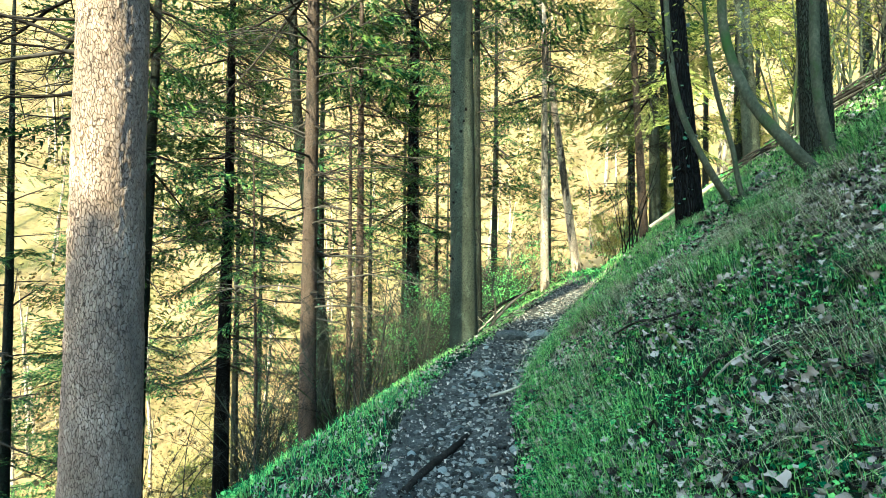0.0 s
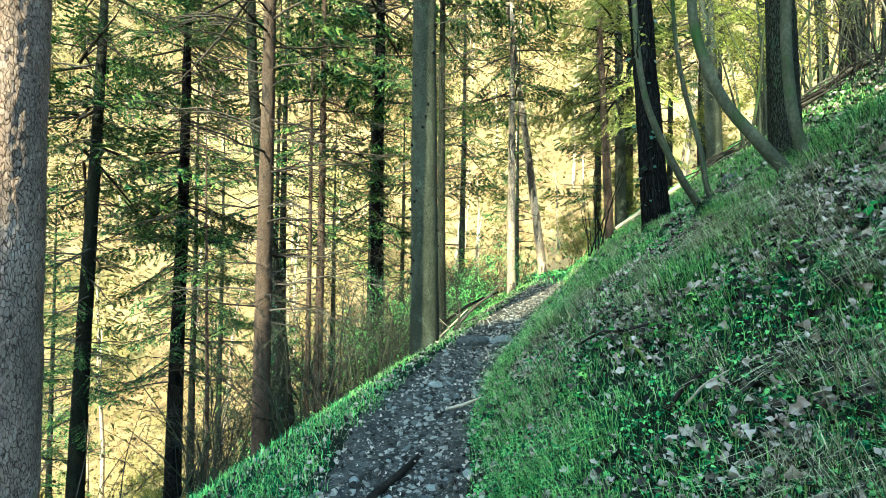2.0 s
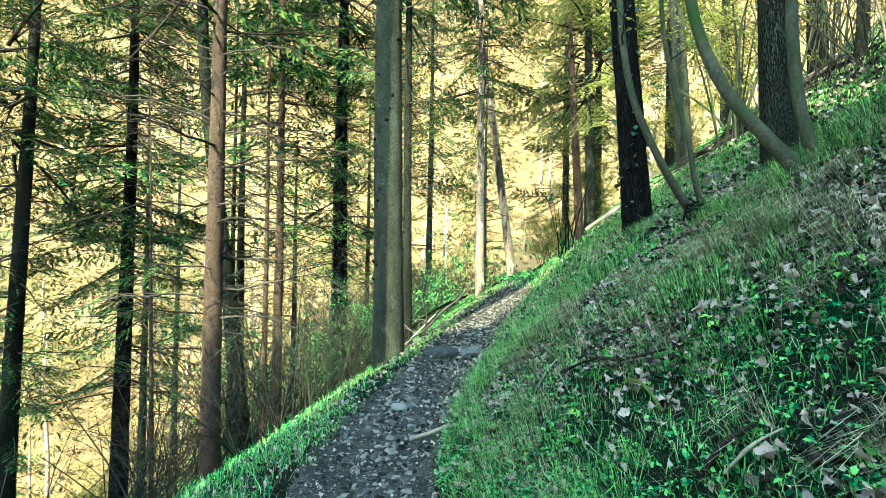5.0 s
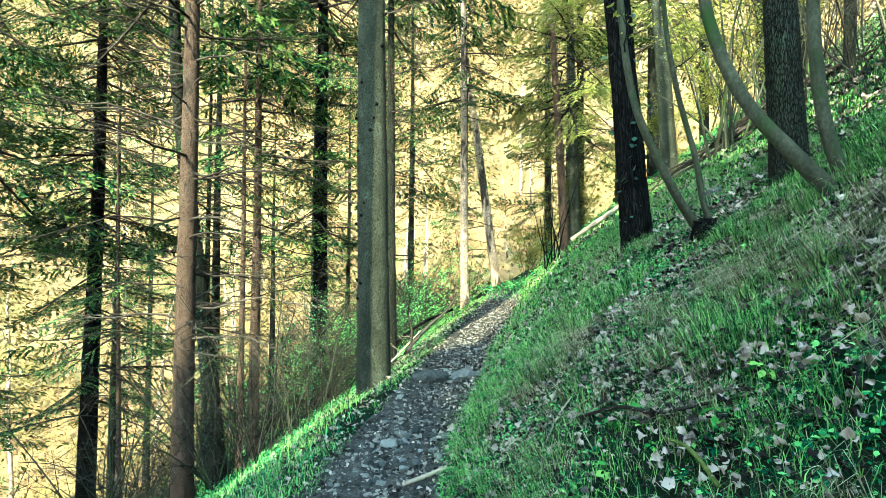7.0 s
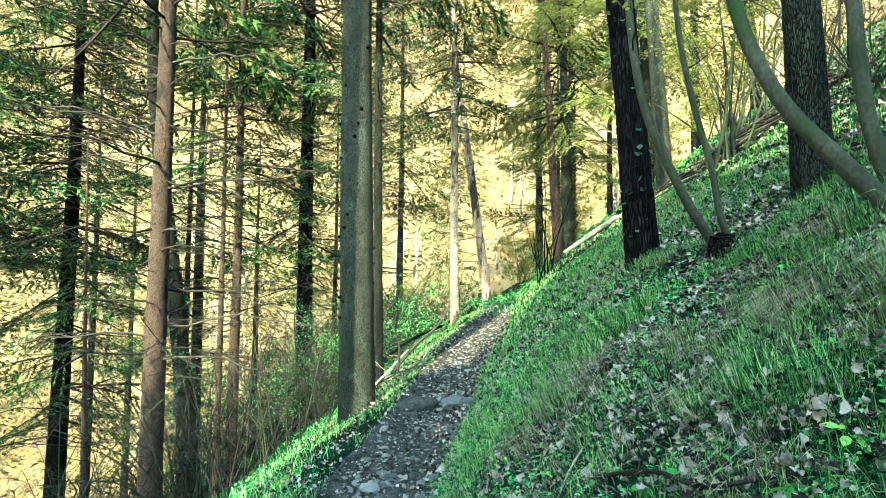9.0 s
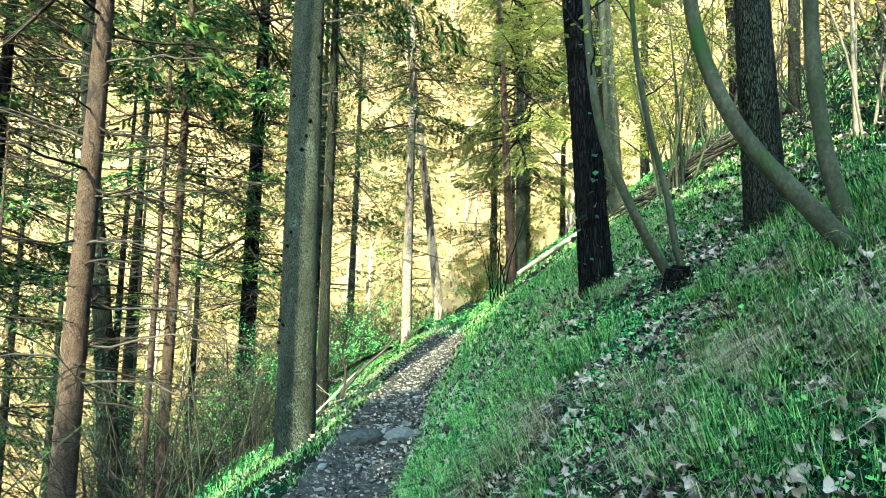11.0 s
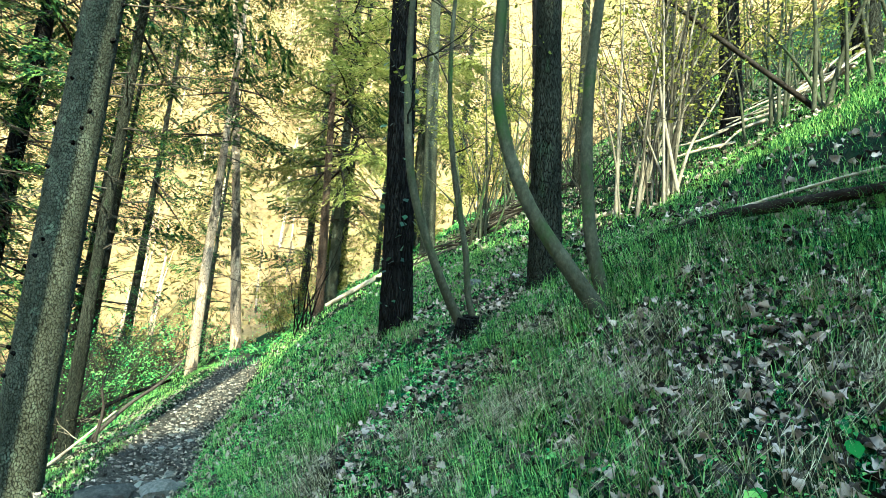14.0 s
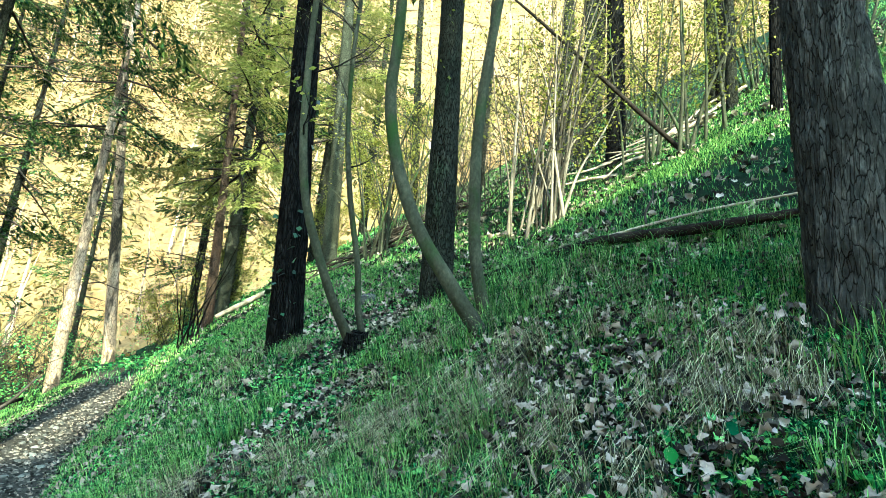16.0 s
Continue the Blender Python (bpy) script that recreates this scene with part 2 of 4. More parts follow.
# reddish scaly bark; its darker spots paint the mottled shade of branches
BARK_WARM = material("reddish_bark_shade_mottled", [(.084, .0538, .0381), (.28, .1848, .1288), (.5376, .3808, .2856)], 5, .95, 1.0, 60, (1, 1, .5), spots=((.15, .11, .085), 3, .5, .7), cracks=(70, .36, .07, (.075, .05, .036)))
# dark bark taken down to near black: the trunks' shade is in the colour
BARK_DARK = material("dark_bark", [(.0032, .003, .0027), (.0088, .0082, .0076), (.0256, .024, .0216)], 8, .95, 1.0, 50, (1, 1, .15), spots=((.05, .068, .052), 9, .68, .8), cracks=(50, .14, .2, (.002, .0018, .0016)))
BARK_GREY = material("grey_furrowed_bark", [(.0085, .0089, .0064), (.0238, .0242, .0174), (.0527, .0527, .0382)], 4, .95, 1.0, 50, (1, 1, .3), spots=((.04, .058, .028), 5, .58, .72), cracks=(88, .2, .15, (.004, .004, .003)))
BARK_SMOOTH = material("smooth_grey_bark", [(.0119, .0123, .0072), (.0365, .0365, .0229), (.0808, .0782, .051)], 5, .8, .6, 60, (1, 1, .6), spots=((.025, .042, .011), 4, .5, .66))
# flaking bark with warm sunlight put into its pale colour, broken by dark plates
BARK_PINE = material("sunlit_flaking_bark", [(.204, .1445, .0935), (.3655, .2677, .1827), (.493, .3825, .2762)], 4, .95, .8, 30, (1, 1, .35), spots=((.035, .029, .023), 1.6, .52, .57), cracks=(28, .35, .10, (.1, .075, .052)))
DEADWOOD = material("dead_wood", [(.01, .008, .006), (.0275, .0225, .0175), (.065, .054, .0425)], 6, .9, .5, 40, (1, 1, 1), objrand=.4)
PALEWOOD = material("bleached_wood", [(.14, .11, .08), (.26, .21, .15), (.38, .32, .24)], 6, .85, .4, 40)
TWIG = material("bare_twig", [(.0048, .0046, .0036), (.0155, .0147, .0116), (.0446, .0411, .0321)], 6, .9, 0, 40, island=.4)
# dark base paints in the boughs' shade, yellow islands the sunlit flecks
NEEDLE = material("spruce_needles", [(.0092, .0276, .0115), (.0276, .0646, .0208), (.1094, .1498, .0346)], 1.2, .6, 0, 9, island=.7, translucent=.15)
# sunlit copy of NEEDLE: the sun's brightness is put into the yellow colour
NEEDLE_LIGHT = material("sunlit_spruce_needles", [(.119, .14, .0245), (.238, .245, .0525), (.35, .336, .098)], 1.2, .6, 0, 9, island=.5, translucent=.5)
NEEDLE_DRY = material("dry_needles", [(.12, .09, .045), (.22, .17, .09), (.3, .24, .13)], 1.2, .8, 0, 9, island=.5, translucent=.25)
SPRING = material("spring_leaves", [(.084, .09, .012), (.15, .156, .024), (.228, .21, .048)], 1, .55, 0, 9, island=.6, translucent=.45)
BARK_BROWN = material("brown_spruce_bark", [(.0214, .0145, .0107), (.0788, .0523, .0365), (.189, .1291, .0932)], 5, .95, 1.0, 60, (1, 1, .5), spots=((.03, .024, .019), 5, .5, .64), cracks=(64, .4, .09, (.022, .016, .012)))
BARK_OAK = material("ridged_oak_bark", [(.005, .0047, .004), (.032, .0295, .024), (.13, .121, .10)], 26, .95, 1.0, 110, (1, 1, .22), spots=((.05, .062, .036), 5, .6, .76), cracks=(66, .16, .05, (.008, .0074, .0062)))
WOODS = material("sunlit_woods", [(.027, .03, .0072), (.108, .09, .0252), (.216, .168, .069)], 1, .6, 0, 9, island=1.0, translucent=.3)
GRASS = material("grass_blades", [(.012, .040, .014), (.075, .185, .046), (.27, .42, .10)], .9, .55, 0, 7, island=1.0, translucent=.16)
DRYGRASS = material("withered_grass", [(.05, .046, .022), (.19, .17, .085), (.40, .355, .2)], 2, .8, 0, 7, island=.9, translucent=.15)
HERB = material("herb_leaves", [(.014, .058, .022), (.066, .225, .064), (.23, .45, .11)], 1.2, .5, 0, 7, island=.95, translucent=.15)
LITTER = material("fallen_leaves", [(.0137, .0115, .0093), (.0831, .0684, .0537), (.3226, .2591, .2053)], 5, .8, .2, 40, island=1.1, translucent=.08)
LITTER_ONE = material("fallen_leaf", [(.046, .0368, .0276), (.138, .1086, .0846), (.3128, .2484, .1932)], 9, .8, .3, 60, objrand=.8)
MOSS = material("moss", [(.03, .04, .008), (.07, .085, .018), (.16, .16, .04)], 12, .95, .8, 60)

SPRING_HERB = material("young_herb_leaves", [(.05, .16, .03), (.13, .32, .05), (.28, .45, .09)], 2, .5, 0, 9, island=.6, translucent=.3)
BARK_LOG = material("rotting_bark", [(.0049, .0038, .0028), (.0133, .0105, .008), (.0385, .0301, .0224)], 7, .95, .8, 50, (1, 1, 1), spots=((.03, .034, .014), 6, .64, .74))
BARK_PALE = material("pale_hazel_bark", [(.02, .0175, .0125), (.07, .06, .043), (.16, .135, .10)], 5, .8, .4, 60, (1, 1, .6), objrand=.5)
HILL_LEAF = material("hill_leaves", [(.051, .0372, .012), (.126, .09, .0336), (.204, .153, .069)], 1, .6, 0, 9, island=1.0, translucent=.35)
IVY = material("ivy_leaves", [(.008, .02, .008), (.018, .045, .016), (.04, .08, .025)], 2, .45, 0, 9, island=.6, spec=.3)

# ---- ground ----
def stretch_of(*spans):
    out = []
    for a, b, s in spans:
        out.append(np.arange(a, b - 1e-6, s))
    return np.unique(np.round(np.concatenate(out + [np.array([spans[-1][1]])]), 4))


gx = stretch_of((-400, -120, 40), (-120, -40, 6), (-40, -10, 1.2), (-10, -1.5, .25), (-1.5, 3.6, .06), (3.6, 8, .12), (8, 20, .6), (20, 60, 4), (60, 400, 40))
gy = stretch_of((-400, -60, 40), (-60, -8, 4), (-8, 0, .5), (0, 9, .06), (9, 18, .12), (18, 40, .7), (40, 120, 5), (120, 440, 12))
GXX, GYY = np.meshgrid(gx, gy)
gv = np.stack([GXX.ravel(), GYY.ravel(), height(GXX.ravel(), GYY.ravel())], 1)
nx, ny = len(gx), len(gy)
gi = (np.arange(ny - 1)[:, None] * nx + np.arange(nx - 1)[None]).ravel()
gq = np.stack([gi, gi + 1, gi + nx + 1, gi + nx], 1)
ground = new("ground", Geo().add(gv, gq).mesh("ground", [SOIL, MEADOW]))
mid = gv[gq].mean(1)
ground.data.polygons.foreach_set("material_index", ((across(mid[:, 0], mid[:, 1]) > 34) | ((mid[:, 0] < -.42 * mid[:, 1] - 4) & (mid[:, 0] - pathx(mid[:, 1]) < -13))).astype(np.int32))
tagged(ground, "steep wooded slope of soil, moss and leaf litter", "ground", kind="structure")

py = np.arange(-5, 26, 0.045)
pu = np.linspace(-0.46, 0.44, 25)
PU, PY = np.meshgrid(pu, py)
wide = 1 + 0.16 * n2(PU.ravel() * 0, PY.ravel(), 1.1, 21) + 0.08 * n2(np.sign(PU.ravel()) * 3, PY.ravel(), 3.1, 22)
px = pathx(PY.ravel()) + PU.ravel() * wide
edge = np.clip((0.46 - np.abs(PU.ravel())) / 0.08, 0, 1)
pz = height(px, PY.ravel()) + 0.016 * edge - 0.012 * (1 - edge) + 0.012 * n2(px, PY.ravel(), 9, 23) * edge + 0.008 * n2(px, PY.ravel(), 24, 24) * edge
k = (np.arange(len(py) - 1)[:, None] * len(pu) + np.arange(len(pu) - 1)[None]).ravel()
footpath = part("path", Geo().add(np.stack([px, PY.ravel(), pz], 1), np.stack([k, k + 1, k + len(pu) + 1, k + len(pu)], 1)), PATH_SOIL)
tagged(footpath, "narrow trodden footpath of dark soil and stones", "path", kind="structure")


# ---- trees: pieces ----
def spray(seed, length, twigs, tufts, droop=0.35, needle=0.045, bare=0.25, thin=0.1):
    """A spruce branch along +x: limb, side twigs and needles. Gives wood and needles."""
    r = np.random.default_rng(seed)
    wood, green = Geo(), Geo()
    x = np.linspace(0, length, 5)
    limb = np.stack([x, 0.05 * length * np.sin(x * 2.1 / length + seed), -droop * (x / length) ** 1.6 * length * 0.6 + 0.10 * length * (x / length) ** 3], 1)
    wood.add(*tube(limb, np.linspace(0.012 * length + .004, 0.002, 5), 3))
    nv, nf = [], []
    for i in range(twigs):
        s = bare + (1 - bare) * (i + r.random()) / twigs
        side = 1 if i % 2 else -1
        o = np.array([np.interp(s * length, x, limb[:, c]) for c in range(3)])
        ln = length * (0.10 + 0.42 * (1 - s)) * (0.7 + 0.6 * r.random())
        a = side * (0.75 + 0.4 * r.random())
        d = np.array([math.cos(a), math.sin(a), -0.25 - 0.5 * r.random()])
        d /= np.linalg.norm(d)
        wood.add(np.stack([o, o + d * ln * .98, o + [0, 0, .006]]), [[0, 1, 2]])
        for j in range(tufts):
            q = o + d * ln * (j + 0.5 + 0.4 * r.random()) / tufts
            for sd in (-1, 1):
                b = math.atan2(d[1], d[0]) + sd * (0.25 + 0.6 * r.random())
                w = needle * (0.6 + 0.9 * r.random())
                tip = q + np.array([math.cos(b) * w, math.sin(b) * w, (r.random() - .75) * w])
                sx = np.array([-math.sin(b), math.cos(b), 1.2 * r.random() - .6]) * w * thin
                nf.append([len(nv), len(nv) + 1, len(nv) + 2])
                nv += [q - sx, q + sx, tip]
    green.add(nv, nf)
    return wood, green


def gather(geo):
    v = np.concatenate(geo.v)
    by = {}
    for f in geo.f:
        by.setdefault(f.shape[1], []).append(f)
    return v, [np.concatenate(f) for f in by.values()]


SPRAYS = [tuple(gather(g) for g in spray(30 + i, 1.0, 22, 13, .25 + .12 * i, .036, thin=.2)) for i in range(4)]
SPRAYS_FAR = [tuple(gather(g) for g in spray(60 + i, 1.0, 20, 11, .3 + .1 * i, .04, thin=.22)) for i in range(3)]
SPRAYS_DENSE = [tuple(gather(g) for g in spray(80 + i, 1.0, 11, 4, .3 + .1 * i, .15, thin=.34)) for i in range(2)]


def crown(seed, z0, z1, reach, count, sprays, shape=0.75):
    """Whorls of drooping branches between heights z0 and z1: two meshes' worth, wood and needles."""
    r = np.random.default_rng(seed)
    wood, green = Geo(), Geo()
    h = z0 + (z1 - z0) * np.sort(r.random(count)) ** 1.0
    f = (h - z0) / (z1 - z0)
    ln = reach * (1 - f) ** shape * (0.6 + 0.6 * r.random(count)) + 0.25
    rot = turns(r.random(count) * 2 * np.pi, 0.25 * r.standard_normal(count) - .05 + 0.5 * f, 0.3 * r.standard_normal(count))
    pick = r.integers(0, len(sprays), count)
    pos = np.stack([0 * h, 0 * h, h], 1)
    for i, (w, g) in enumerate(sprays):
        k = pick == i
        if k.any():
            wood.add(*scatter(*w, rot[k], pos[k], ln[k]))
            green.add(*scatter(*g, rot[k], pos[k], ln[k]))
    return wood, green


def dead_branch(seed, length=1.0):
    """A bare dead branch along +x with broken twigs."""
    r = np.random.default_rng(seed)
    g = Geo()
    n = 7
    x = np.linspace(0, length, n)
    y = np.cumsum(r.standard_normal(n)) * .02 * length
    z = np.cumsum(r.standard_normal(n)) * .02 * length - .28 * length * (x / length) ** 1.5 * r.random() + .12 * x * r.random()
    limb = np.stack([x, y - y[0], z - z[0]], 1)
    g.add(*tube(limb, np.linspace(.0095, .002, n) * (.6 + .4 * length), 5))
    for i in range(14):
        s = .2 + .78 * r.random()
        o = np.array([np.interp(s * length, x, limb[:, c]) for c in range(3)])
        ln = length * (.15 + .4 * r.random()) * (1.2 - s)
        a = (1 if i % 2 else -1) * (.5 + .7 * r.random())
        d = np.array([math.cos(a), math.sin(a), -.5 * r.random() + .1])
        g.add(*tube(np.stack([o, o + d * ln * .5 + [0, 0, -.02 * ln], o + d * ln + [0, 0, -.15 * ln * r.random()]]), [.003, .0022, .001], 3))
    return g


DEAD = [dead_branch(100 + i).mesh("branch", DEADWOOD) for i in range(7)]
STUBS = [dead_branch(140 + i, .35).mesh("branch", DEADWOOD) for i in range(3)]


def trunk_geo(line, radii, sides, rough, seed, flare=0.25, grain=.38):
    """A trunk along line with bark relief and a root flare."""
    r = np.random.default_rng(seed)
    ph = r.random(3) * 6
    line = np.asarray(line, float)
    z0 = line[0][2]

    def wob(v, ring, th):
        hgt = v[:, 2] - z0
        base = np.asarray(radii)[0]
        fl = flare * base * np.exp(-np.clip(hgt, 0, 9) / (1.3 * base + .05)) * (1 + .5 * np.sin(3 * th + ph[0]) + .35 * np.sin(5 * th + ph[1]))
        p = v * np.array([1, 1, grain])
        k = rough * (np.abs(vnoise(p * 38, seed)) * -1.0 + .6 * vnoise(p * 85, seed + 1)) + .03 * base * vnoise(v * 3.0, seed + 2)
        return fl + k
    return Geo().add(*tube(line, radii, sides, wob))


def fine_line(base, lean, top, step=0.03, fine=5.5, bend=0.0, seed=0):
    """Points of a trunk from a little under the base up to height top: close together low down."""
    h = np.r_[np.arange(-.45, fine, step), np.linspace(fine, top, 24)]
    x = base[0] + lean[0] * h + bend * np.sin(h * .5 + seed) * np.clip(h, 0, 1)
    y = base[1] + lean[1] * h + bend * np.cos(h * .43 + seed) * np.clip(h, 0, 1)
    return np.stack([x, y, base[2] + h], 1), h


def spruce(at, dia, top, lean=(0, 0), bark=BARK_SPRUCE, dead=0, dead_span=(1, 7), dead_len=(.6, 1.6), crown_mesh=None, crown_scale=1.0, seed=0, step=.12, sides=16, rough=.003, label="", group="spruces on the slope", live=0, live_span=(2, 6), live_len=1.5, face=None, name="spruce_tree"):
    """A spruce: trunk, dead branches, a few live branches low down, and a crown above."""
    r = np.random.default_rng(seed + 500)
    base = (at[0], at[1], gz(*at) if len(at) < 3 else at[2])
    t = thing(name, base, label or "tall spruce with a straight trunk and dead lower branches", "tree", group)
    line, h = fine_line((0, 0, 0), lean, top, step, min(7, top * .6), .012, seed)
    rad = dia / 2 * np.clip(1.12 - np.clip(h, 0, top) / top * 1.05, .04, 2)
    part("trunk", trunk_geo(line, rad, sides, rough, seed), bark, t)
    for i in range(dead):
        z = dead_span[0] + (dead_span[1] - dead_span[0]) * (i + r.random()) / dead
        a = r.random() * 2 * math.pi if face is None else face + r.normal() * .9
        ln = dead_len[0] + (dead_len[1] - dead_len[0]) * r.random()
        ob = part("branch", DEAD[r.integers(len(DEAD))], None, t)
        ob.matrix_local = Matrix.LocRotScale((lean[0] * z, lean[1] * z, z), Euler((r.random() * .6 - .3, -.25 + .45 * r.random(), a)), (ln, ln, ln))
    if live:
        w, g = Geo(), Geo()
        n = live
        z = live_span[0] + (live_span[1] - live_span[0]) * r.random(n)
        rot = turns(r.random(n) * 2 * np.pi, -.1 + .2 * r.standard_normal(n), .3 * r.standard_normal(n))
        pos = np.stack([lean[0] * z, lean[1] * z, z], 1)
        ln = live_len * (.55 + .6 * r.random(n))
        for i, (sw, sg) in enumerate(SPRAYS):
            kk = np.arange(n) % len(SPRAYS) == i
            if kk.any():
                w.add(*scatter(*sw, rot[kk], pos[kk], ln[kk]))
                g.add(*scatter(*sg, rot[kk], pos[kk], ln[kk]))
        part("lower_wood", w, DEADWOOD, t)
        part("needles", g, NEEDLE, t)
    if crown_mesh:
        c = part("crown", crown_mesh[1], None, t)
        l2 = part("limb_wood", crown_mesh[0], None, t)
        for o in (c, l2):
            o.matrix_local = Matrix.LocRotScale((0, 0, 0), Euler((0, 0, r.random() * 6)), (crown_scale,) * 3)
    return t


def crown_pair(seed, z0, z1, reach, count, sprays, green=NEEDLE, shape=0.75):
    w, g = crown(seed, z0, z1, reach, count, sprays, shape)
    return w.mesh("limb_wood", DEADWOOD), g.mesh("crown", green)


HIGH_CROWN = crown_pair(1, 7.5, 21, 2.5, 75, SPRAYS_FAR)
HIGH_CROWN_B = crown_pair(2, 9, 22, 2.6, 70, SPRAYS_FAR)
FULL_CROWN = crown_pair(3, 3.0, 17, 2.3, 55, SPRAYS)
LOW_CROWN = crown_pair(4, 1.5, 11, 2.0, 60, SPRAYS)
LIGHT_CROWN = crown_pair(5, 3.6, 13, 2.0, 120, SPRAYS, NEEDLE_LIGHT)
SHADE_CROWN = crown_pair(6, 3, 24, 2.7, 260, SPRAYS_DENSE, shape=.32)

# ---- the trees along the path ----
spruce((-2.1, 3.14), .40, 24, (.013, 0), BARK_WARM, 16, (3.2, 4.2), (.9, 1.8), HIGH_CROWN_B, 1.1, 1, .02, 120, .008, "large spruce with reddish scaly bark, partly sunlit", face=2.9)
spruce((-7.4, 12.2), .36, 21, (.03, 0), BARK_GREY, 30, (4, 13), (.8, 2.2), HIGH_CROWN_B, 1, 2, .12, 16, .004, live=60, live_span=(3.5, 13), live_len=1.6)
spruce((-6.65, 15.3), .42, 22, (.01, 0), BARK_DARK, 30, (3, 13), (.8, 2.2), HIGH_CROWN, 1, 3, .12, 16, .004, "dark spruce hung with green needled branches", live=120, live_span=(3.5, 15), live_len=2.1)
spruce((-2.47, 9.3), .285, 20, (-.002, 0), BARK_BROWN, 75, (2.4, 9), (.8, 2.4), HIGH_CROWN_B, .9, 4, .06, 24, .005, "slim spruce with many bare dead branches")
spruce((-2.12, 12.5), .21, 17, (-.002, 0), BARK_BROWN, 44, (2.5, 9), (.7, 1.9), HIGH_CROWN, .8, 5, .1, 16, .004, live=26, live_span=(4, 10), live_len=1.4)
spruce((-2.2, 11.6), .12, 12, (0, 0), BARK_BROWN, 30, (2, 8), (.5, 1.4), None, 1, 6, .12, 12, .003, "thin spruce pole with short dead branches", live=10, live_span=(5, 9), live_len=1)
spruce((-3.8, 10.4), .09, 8, (-.02, 0), BARK_BROWN, 28, (2, 6), (.4, 1.1), None, 1, 7, .12, 10, .003, "thin spruce sapling with few green branches", live=14, live_span=(3, 5), live_len=.9)
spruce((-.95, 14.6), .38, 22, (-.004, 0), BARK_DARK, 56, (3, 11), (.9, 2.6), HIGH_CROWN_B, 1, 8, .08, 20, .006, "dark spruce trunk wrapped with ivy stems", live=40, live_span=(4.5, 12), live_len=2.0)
spruce((.26, 7.2), .345, 22, (-.013, 0), BARK_SPRUCE, 8, (4.2, 8), (.5, 1.2), HIGH_CROWN, 1, 9, .025, 80, .004, "large grey spruce with knotty scaly bark beside the path")
spruce((.62, 9.85), .155, 15, (-.013, 0), BARK_GREY, 34, (2, 9), (.5, 1.5), HIGH_CROWN_B, .75, 10, .08, 16, .004, live=30, live_span=(3.5, 9), live_len=1.3)
spruce((2.75, 14.4), .22, 15, (-.012, 0), BARK_PINE, 24, (2, 8), (.5, 1.3), HIGH_CROWN, .7, 11, .08, 18, .006, "pale flaking trunk at the path's edge, sunlit at its foot", live=16, live_span=(5, 9), live_len=1.2)
spruce((4.0, 15.85), .25, 16, (-.146, 0), BARK_PINE, 20, (3, 8), (.5, 1.4), None, 1, 12, .08, 18, .006, "leaning pale flaking trunk where the path bends")
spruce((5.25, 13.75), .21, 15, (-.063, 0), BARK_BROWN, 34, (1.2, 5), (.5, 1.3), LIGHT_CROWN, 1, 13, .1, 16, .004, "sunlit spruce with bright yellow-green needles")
spruce((6.0, 14.9), .30, 14, (-.02, 0), BARK_SPRUCE, 10, (1, 4), (.4, 1), FULL_CROWN, .8, 14, .12, 14, .004)
spruce((7.2, 12.2), .33, 20, (-.059, .009), BARK_SPRUCE, 10, (2, 8), (.4, 1.2), HIGH_CROWN_B, 1, 15, .1, 18, .004)

# background spruces down the slope and ahead
back = [(-13, 19, 1), (-9, 22, 0), (-4.8, 19.5, 0), (-7, 28, 2), (-1.8, 21.5, 0), (.6, 18.5, 1), (2.2, 24, 0), (-12, 33, 1), (0, 33, 2), (6.5, 33, 1), (8, 22.5, 2), (7.6, 18.2, 3), (10.5, 21, 1), (12, 30, 2), (-20, 30, 1), (-17, 19, 2), (-10.5, 14.5, 1), (15, 25, 0), (13, 19, 1), (9.2, 16.2, 3)]
first = {}
for i, (x, y, kind) in enumerate(back):
    if kind not in first:
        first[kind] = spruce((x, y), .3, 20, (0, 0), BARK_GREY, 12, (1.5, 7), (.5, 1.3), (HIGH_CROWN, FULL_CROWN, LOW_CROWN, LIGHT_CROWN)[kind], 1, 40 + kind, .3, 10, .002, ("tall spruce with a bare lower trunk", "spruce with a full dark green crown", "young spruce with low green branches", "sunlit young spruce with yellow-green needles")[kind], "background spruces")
    else:
        s = (.8, .95, 1.1, 1.2)[i % 4]
        copy_thing(first[kind], pose(x, y, gz(x, y), 0, 0, 57 * i) @ Matrix.Diagonal((s, s, s, 1)))

